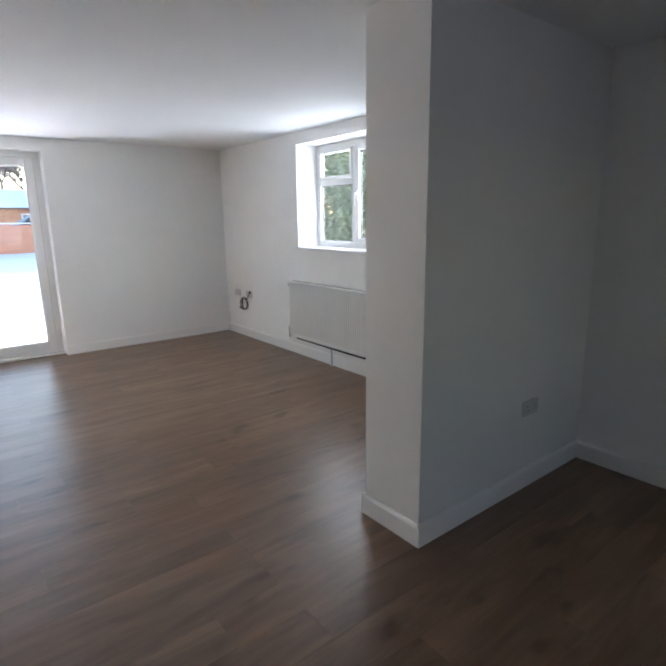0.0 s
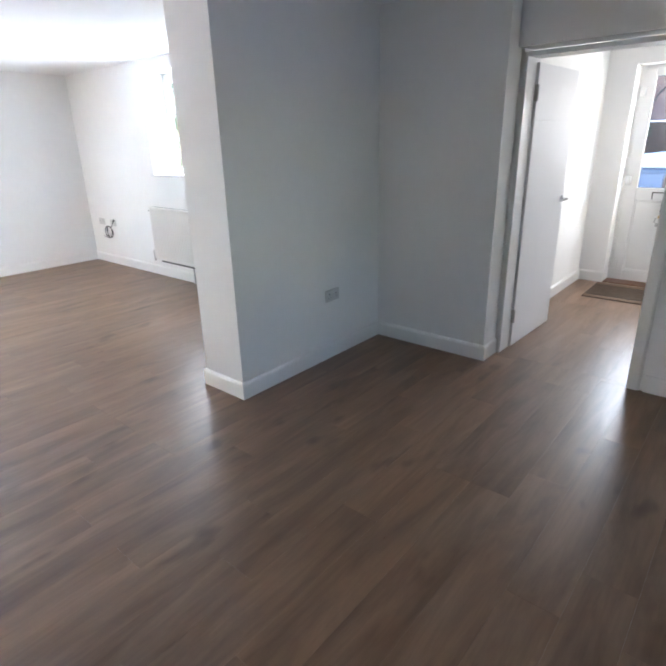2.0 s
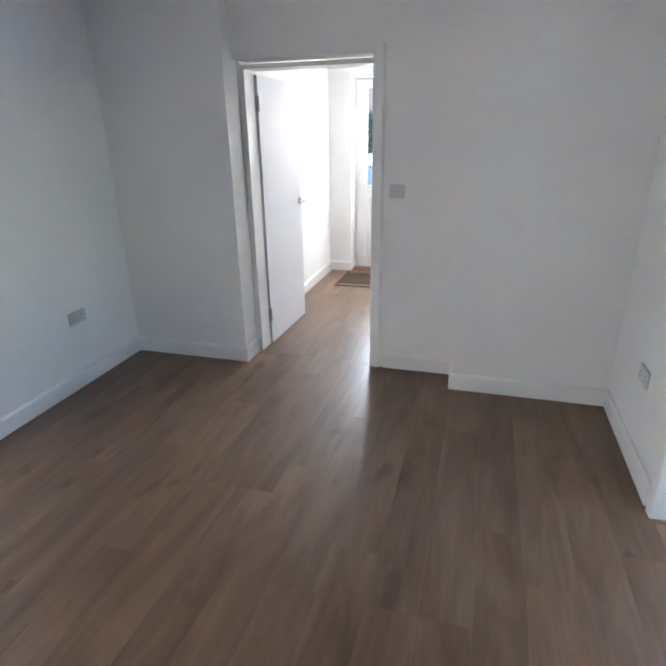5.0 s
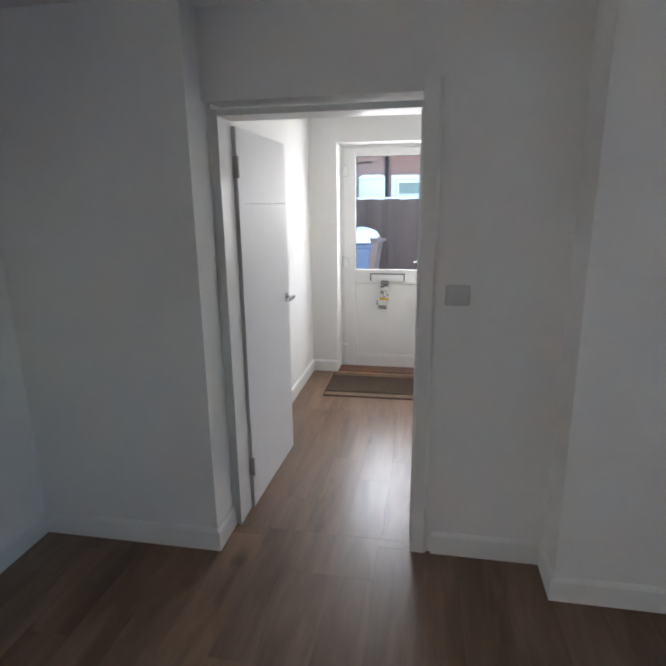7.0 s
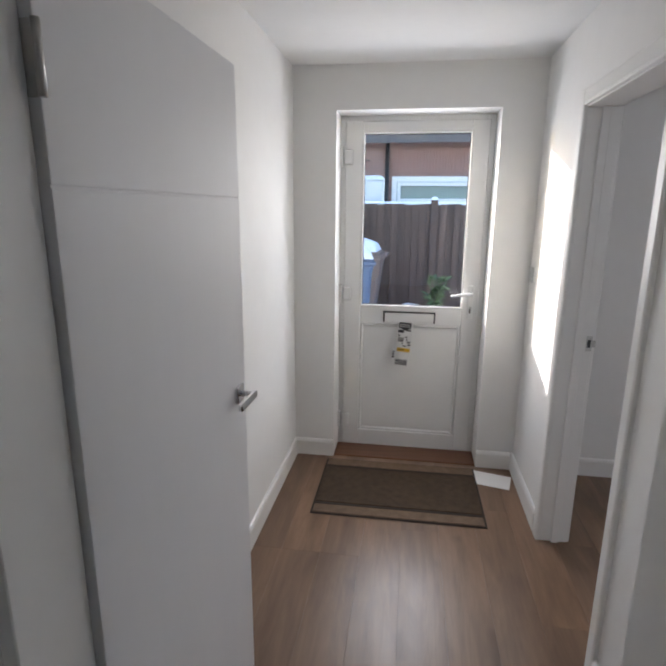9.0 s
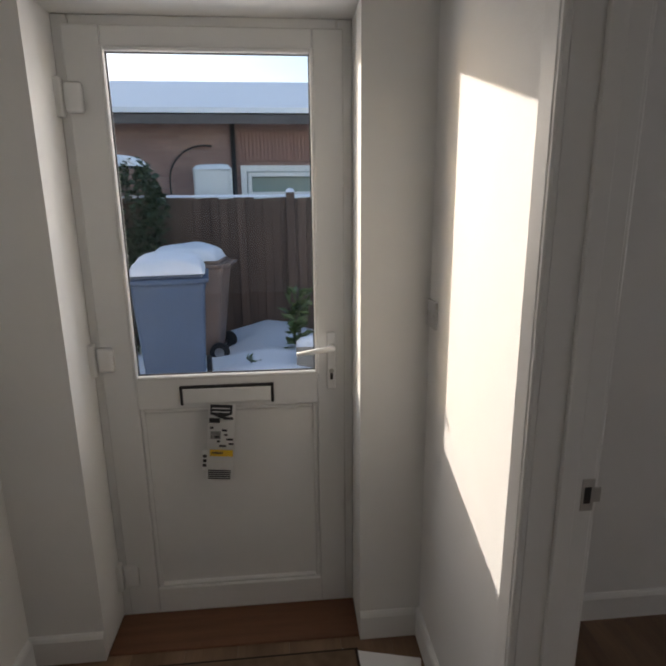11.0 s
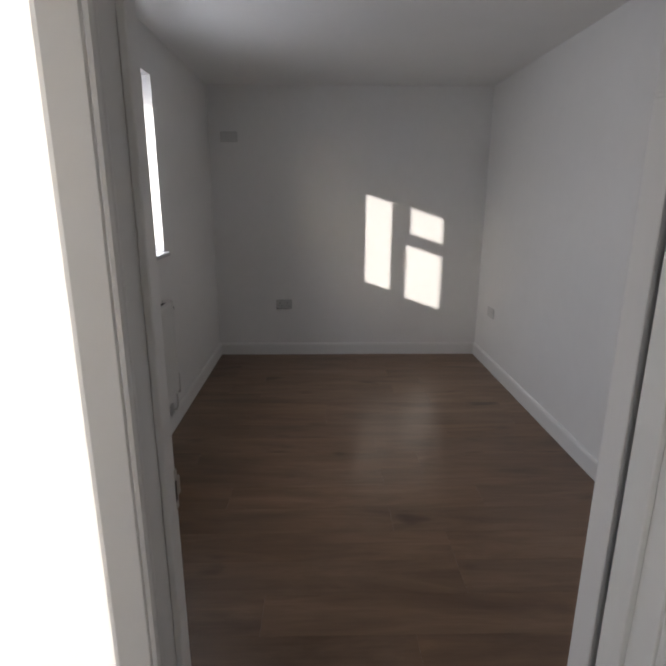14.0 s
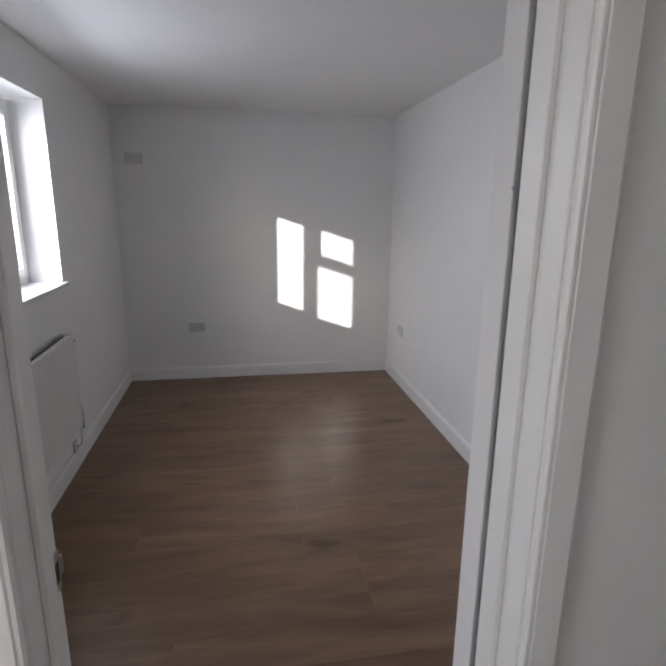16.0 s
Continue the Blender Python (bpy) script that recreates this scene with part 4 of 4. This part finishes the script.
def laurel(m, n, label, seed, size=0.15, height=0.6):
    s = thing("shrub", m, label, "shrub", "garden shrubs")
    rnd = random.Random(seed)
    stems = [[(0, 0, 0), (rnd.uniform(-0.08, 0.08), rnd.uniform(-0.06, 0.06), height * 0.5), (rnd.uniform(-0.1, 0.1), rnd.uniform(-0.1, 0.1), height * rnd.uniform(0.7, 1.1))] for _ in range(6)]
    bm = bmesh.new()
    for st in stems:
        tube(bm, st, [0.01, 0.008, 0.004], n=6)
    part("stems", bm, BARK, s)

    def shape(r):
        st = r.choice(stems)
        t = r.uniform(0.25, 1)
        a, b = Vector(st[1]), Vector(st[2])
        p = Vector(st[0]).lerp(a, t * 2) if t < 0.5 else a.lerp(b, t * 2 - 1)
        return p, Vector((r.uniform(-1, 1), r.uniform(-1, 1), 0.7))
    part("leaves", leafy(seed, n, size, shape, 0.17), LAUREL, s, "glossy bright green leaves")
    return s


laurel(pose(1.86, 6.3, -0.02), 130, "bright green leafy shrub poking out of the snow", 11, 0.14, 0.8)
laurel(pose(1.43, 5.75, 0.06), 90, "small green sprig sticking out of the snow", 5, 0.06, 0.2)
tr = thing("planter", pose(2.12, 5.75, 0.0), "pale stone planter edge under snow", "planter")
part("trough", boxed(-0.3, 0.3, -0.1, 0.1, -0.05, 0.36, 0.015, 2), RENDERW, tr)
part("snow", cushion(-0.3, 0.3, -0.1, 0.1, 0.361, 0.08, 4.0), SNOW, tr, "snow on the planter")

# neighbour's house behind the fence
nh = thing("neighbour_house", pose(0.17, 9.3, 0), "red brick neighbouring house with a white window", "house")
bm = bmesh.new()
box(bm, -6, 0.95, 0, 0.3, -0.2, 2.95)
box(bm, 0.95, 4.6, 0, 0.3, -0.2, 1.65)
box(bm, 0.95, 4.6, 0, 0.3, 2.19, 2.95)
box(bm, 4.6, 10, 0, 0.3, -0.2, 2.95)
part("wall", bm, BRICK, nh, "red brick outer wall")
shared = mesh_of("hanging_tile", boxed(0, 0.046, -0.022, 0, 0, 0.42, 0.004), TILE)
for i in range(68):
    for j in range(1):
        t = new("hanging_tile", shared)
        t.parent = nh
        t.matrix_local = pose(0.93 + i * 0.055, -0.004, 2.25 + j * 0.44)
wf = part("window", ring(bmesh.new(), 0.95, 4.6, 1.65, 2.19, -0.03, 0.08, 0.09), UPVC, nh, "wide white framed window")
part("mullion", boxed(2.8, 2.9, -0.025, 0.07, 1.74, 2.1), UPVC, wf)
part("casement", ring(bmesh.new(), 1.05, 2.79, 1.75, 2.09, -0.04, 0.05, 0.06), UPVC, wf)
part("pane", boxed(1.03, 4.52, 0.03, 0.036, 1.73, 2.11), FROST, wf, "grey-green frosted pane")
part("sill", boxed(0.92, 4.64, -0.1, 0.0, 1.59, 1.65, 0.006), UPVC, wf)
part("sill_snow", cushion(0.92, 4.64, -0.1, -0.03, 1.651, 0.05, 9.0, 40, 5), SNOW, wf)
bm = rod([(0.86, -0.06, -0.1), (0.86, -0.06, 2.8)], 0.035)
part("downpipe", bm, BLACK, nh, "black rainwater downpipe")
bm = rod([(-0.08, -0.05, 0.9)] + [(-0.08 + 0.54 * (1 - math.cos(a * 0.157)), -0.05, 1.98 + 0.49 * math.sin(a * 0.157)) for a in range(0, 11)] + [(0.55, -0.05, 2.46)], 0.013, n=8)
part("cable", bm, BLACK, nh, "black cable looping along the wall")
bm = prism(bmesh.new(), [(-0.35, 2.84), (4.0, 4.1), (4.0, 3.95), (-0.35, 2.72)], "x", -6.3, 10.3)
part("roof", bm, ROOF, nh)
part("roof_snow", prism(bmesh.new(), [(-0.37, 2.86), (-0.37, 2.93), (4.0, 4.2), (4.0, 4.11)], "x", -6.3, 10.3), SNOW, nh, "snow lying on the roof slope")
mb = thing("meter_box", pose(0.71, 9.29, 1.5), "white meter box with snow on the neighbour's wall", "meter box")
part("box", boxed(-0.27, 0.29, -0.16, 0.0, 0.0, 0.66, 0.04, 3), UPVC, mb)
part("door", boxed(-0.23, 0.25, -0.212, -0.2, 0.05, 0.6, 0.01, 2), UPVC, mb)
part("snow", cushion(-0.27, 0.29, -0.2, 0.0, 0.62, 0.1, 8.0), SNOW, mb)

# pale outbuilding and snowy hedge seen from the bedroom
ob_ = thing("outbuilding", pose(7.15, 3.7, -0.1), "pale rendered outbuilding with a snowy flat roof", "outbuilding")
part("wall", boxed(0, 1.3, -0.5, 0.78, 0, 2.5), RENDERW, ob_)
part("corner_board", boxed(-0.02, 0.08, 0.78, 0.88, 0, 2.5, 0.004), FENCEW, ob_, "dark brown corner board")
part("roof", boxed(-0.1, 1.4, -0.56, 0.95, 2.5, 2.58, 0.01), ROOF, ob_)
part("snow", cushion(-0.1, 1.4, -0.56, 0.95, 2.581, 0.18, 6.0), SNOW, ob_, "thick snow on the flat roof")


def hedge_shape(r):
    a, z = r.uniform(0, 6.283), r.uniform(0, 1)
    rad = (0.55 + 0.1 * math.sin(4 * a)) * math.sqrt(max(0.05, 1 - z * z * 0.8)) * r.uniform(0.8, 1)
    return Vector((math.cos(a) * rad * 0.8, math.sin(a) * rad * 1.3, 0.05 + 0.85 * z)), Vector((math.cos(a), math.sin(a), 0.3))


hd_ = thing("hedge", pose(7.5, 5.7, -0.05), "low evergreen hedge half buried in snow", "hedge")
part("foliage", leafy(9, 1500, 0.09, hedge_shape), IVY, hd_)
part("snow", cushion(-0.36, 0.36, -0.6, 0.6, 0.82, 0.16, 1.5), SNOW, hd_, "snow lying on the hedge")


# ---- garden side: brick wall, house, car, trees ----
gw = thing("garden_wall", pose(-21.0, -14.0, 0.28), "orange brick garden wall capped with snow", "wall")
part("brickwork", boxed(-0.11, 0.11, 0, 21, 0, 1.12), ORANGE, gw)
for i in range(6):
    part("pier", boxed(-0.17, 0.17, 2 + 3.6 * i, 2.34 + 3.6 * i, 0, 1.16), ORANGE, gw)
part("coping_snow", cushion(-0.16, 0.16, 0, 21, 1.162, 0.05, 2.0, 6, 60), SNOW, gw)


def house(m, w, d, h, label, mat):
    """A low single-storey building with a pitched roof under snow."""
    t = thing("house", m, label, "house", "houses beyond the garden")
    part("wall", boxed(0, d, 0, w, 0, h), mat, t)
    part("roof", prism(bmesh.new(), [(-0.4, h - 0.05), (d / 2, h + d * 0.3), (d + 0.4, h - 0.05)], "y", -0.3, w + 0.3), ROOF, t)
    part("roof_snow", prism(bmesh.new(), [(-0.45, h), (d / 2, h + d * 0.3 + 0.12), (d + 0.45, h), (d / 2, h + d * 0.3 + 0.01)], "y", -0.3, w + 0.3), SNOW, t, "snow covered roof slope")
    for i in range(3):
        for z in (0.55,):
            wd = part("window", ring(bmesh.new(), 0, 1.3, 0, 1.2, -0.03, 0.08, 0.08), UPVC, t, "white framed window")
            wd.matrix_local = pose(d, 1.2 + i * (w - 2.4) / 2.15, z, 0, 0, 90)
            part("pane", boxed(0.07, 1.23, 0.0, 0.01, 0.07, 1.13), CARGLASS, wd)
    return t


house(pose(-34.0, -8.0, 0.2), 11.0, 3.0, 2.05, "low orange brick building with a snow covered roof", ORANGE)
house(pose(-34.5, 5.0, 0.2), 9.0, 3.0, 2.05, "orange brick outbuilding with a snow covered roof", ORANGE)


def car(m):
    """A hatchback with snow on its roof and bonnet, nose towards local +x."""
    c = thing("car", m, "pale blue hatchback parked under a layer of snow", "car")
    prof = [(-1.95, 0.35), (-1.98, 0.75), (-1.85, 0.98), (-1.5, 1.4), (-1.2, 1.47), (0.15, 1.46), (0.85, 1.0), (1.75, 0.86), (1.98, 0.66), (1.98, 0.35)]
    bm = prism(bmesh.new(), prof, "y", -0.82, 0.82)
    bmesh.ops.bevel(bm, geom=bm.edges[:], offset=0.07, segments=2, affect="EDGES")
    part("body", bm, CARBLUE, c)
    for s in (-1, 1):
        part("side_window", prism(bmesh.new(), [(-1.45, 1.0), (-1.3, 1.36), (0.1, 1.36), (0.6, 1.0)], "y", s * 0.815, s * 0.832), CARGLASS, c)
        for x in (-1.25, 1.25):
            w = part("wheel", rod([(x, s * 0.66, 0.31), (x, s * 0.85, 0.31)], 0.31, n=22), BLACK, c)
            part("rim", rod([(x, s * 0.85, 0.31), (x, s * 0.858, 0.31)], 0.2, n=18), STEEL, w)
    part("roof_snow", cushion(-1.45, 0.2, -0.72, 0.72, 1.46, 0.16, 3.0), SNOW, c)
    part("bonnet_snow", cushion(0.85, 1.85, -0.7, 0.7, 0.9, 0.12, 5.0), SNOW, c)


car(pose(-24.4, 0.9, 0.35, 0, 0, -110))


def tree(m, h, seed, leaves, mat, label, leaf=0.12, spread=1.0):
    """A tapered trunk with forking limbs and small leaves or twigs."""
    t = thing("tree", m, label, "tree", "trees")
    rnd = random.Random(seed)
    tips = []
    bm = bmesh.new()

    def limb(p, d, length, r, depth):
        q = p + d * length
        mid = p.lerp(q, 0.5) + Vector((rnd.uniform(-1, 1), rnd.uniform(-1, 1), 0)) * length * 0.07
        tube(bm, [p, mid, q], [r, r * 0.85, r * 0.62], n=7)
        tips.append((mid, q))
        if depth:
            for _ in range(3 if depth > 1 else 4):
                nd = (d + Vector((rnd.uniform(-1, 1), rnd.uniform(-1, 1), rnd.uniform(-0.15, 0.6))) * 0.85 * spread).normalized()
                limb(p.lerp(q, rnd.uniform(0.6, 1)), nd, length * rnd.uniform(0.55, 0.8), r * 0.55, depth - 1)
    limb(Vector((0, 0, 0)), Vector((0, 0, 1)), h * 0.38, h * 0.022, 4)
    part("trunk", bm, BARK, t, "bare forked trunk and limbs")
    fine = tips[len(tips) // 6:]

    def shape(r):
        a, b = r.choice(fine)
        return a.lerp(b, r.random()) + Vector((r.uniform(-1, 1), r.uniform(-1, 1), r.uniform(-1, 1))) * 0.18, Vector((0, 0, 0.4))
    part("crown", leafy(seed, leaves, leaf, shape), mat, t)


tree(pose(-50, 2.4, -0.2), 9, 4, 2600, TWIGS, "bare winter tree with snow on its twigs", 0.22)
tree(pose(-53, 1.0, -0.2), 10, 8, 2600, TWIGS, "tall bare tree dusted with snow", 0.24)
tree(pose(-52, 5.6, -0.2), 9, 14, 2600, TWIGS, "spreading bare tree dusted with snow", 0.24)
tree(pose(-4.6, 4.6, -0.2), 5.0, 21, 1000, FOLIAGE, "yellow-green evergreen tree outside the lounge window", 0.14)
tree(pose(-6.6, 5.4, -0.2), 5.4, 23, 1000, FOLIAGE, "pale green evergreen tree by the lounge window", 0.14)
tree(pose(-8.6, 4.4, -0.2), 4.6, 27, 900, FOLIAGE, "yellow-green garden tree seen through the window", 0.14)


def lounge_hedge_shape(r):
    x, z = r.uniform(-7.5, -2.4), r.uniform(0.0, 1.0) ** 0.8
    top = 3.3 + 0.35 * math.sin(x * 2.3) + 0.2 * math.sin(x * 5.9 + 1)
    y = 2.7 + 0.22 * math.sin(x * 3.1) + 0.18 * math.sin(z * 7 + x) + r.uniform(-0.3, 0.3)
    return Vector((x + 5.0, y - 2.7, z * top)), Vector((0, -0.6, 0.2))


lh = thing("hedge", pose(-5.0, 2.7, -0.15), "pale yellow-green evergreen hedge outside the lounge window", "hedge")
part("foliage", leafy(31, 23000, 0.15, lounge_hedge_shape, 0.3), FOLIAGE, lh)
bm = bmesh.new()
for i in range(9):
    x = -2.3 + 0.56 * i
    tube(bm, [(x, 0.02, 0), (x + 0.05, -0.02, 1.1), (x - 0.04, 0.03, 2.3)], [0.03, 0.022, 0.01], n=7)
part("stems", bm, BARK, lh)


# ---- laminate planks ----
def planks():
    """Planks run along y in rows 0.19 wide, each row shifted; cut where a room ends."""
    pw, pl, gap = 0.19, 1.285, 0.0003
    cache = {}

    def piece(length):
        key = round(length, 3)
        if key not in cache:
            bm = bmesh.new()
            c = 0.0004
            w, L = pw - gap, key - gap
            lo = [bm.verts.new(v) for v in ((0, 0, -0.0118), (w, 0, -0.0118), (w, L, -0.0118), (0, L, -0.0118))]
            mid = [bm.verts.new(v) for v in ((0, 0, -c), (w, 0, -c), (w, L, -c), (0, L, -c))]
            top = [bm.verts.new(v) for v in ((c, c, 0), (w - c, c, 0), (w - c, L - c, 0), (c, L - c, 0))]
            bm.faces.new(top)
            for a, b in ((lo, mid), (mid, top)):
                for i in range(4):
                    bm.faces.new((a[i], a[(i + 1) % 4], b[(i + 1) % 4], b[i]))
            cache[key] = mesh_of("plank", bm, OAK)
        return cache[key]

    def lay(x0, x1, y0, y1, seed):
        rnd = random.Random(seed)
        x = x0
        while x < x1 - 0.01:
            y = y0
            length = rnd.choice((0.3, 0.55, 0.8, 1.05, 1.285))
            while y < y1 - 0.01:
                length = min(length, y1 - y)
                ob = new("plank", piece(length))
                ob.parent = floor
                ob.location = (x, y, 0)
                y += length
                length = pl
            x += pw
    lay(XW - 0.1, 3.6, -5.0, 0.2, 1)
    lay(0.77, 6.4, 0.2, 2.86, 2)


planks()
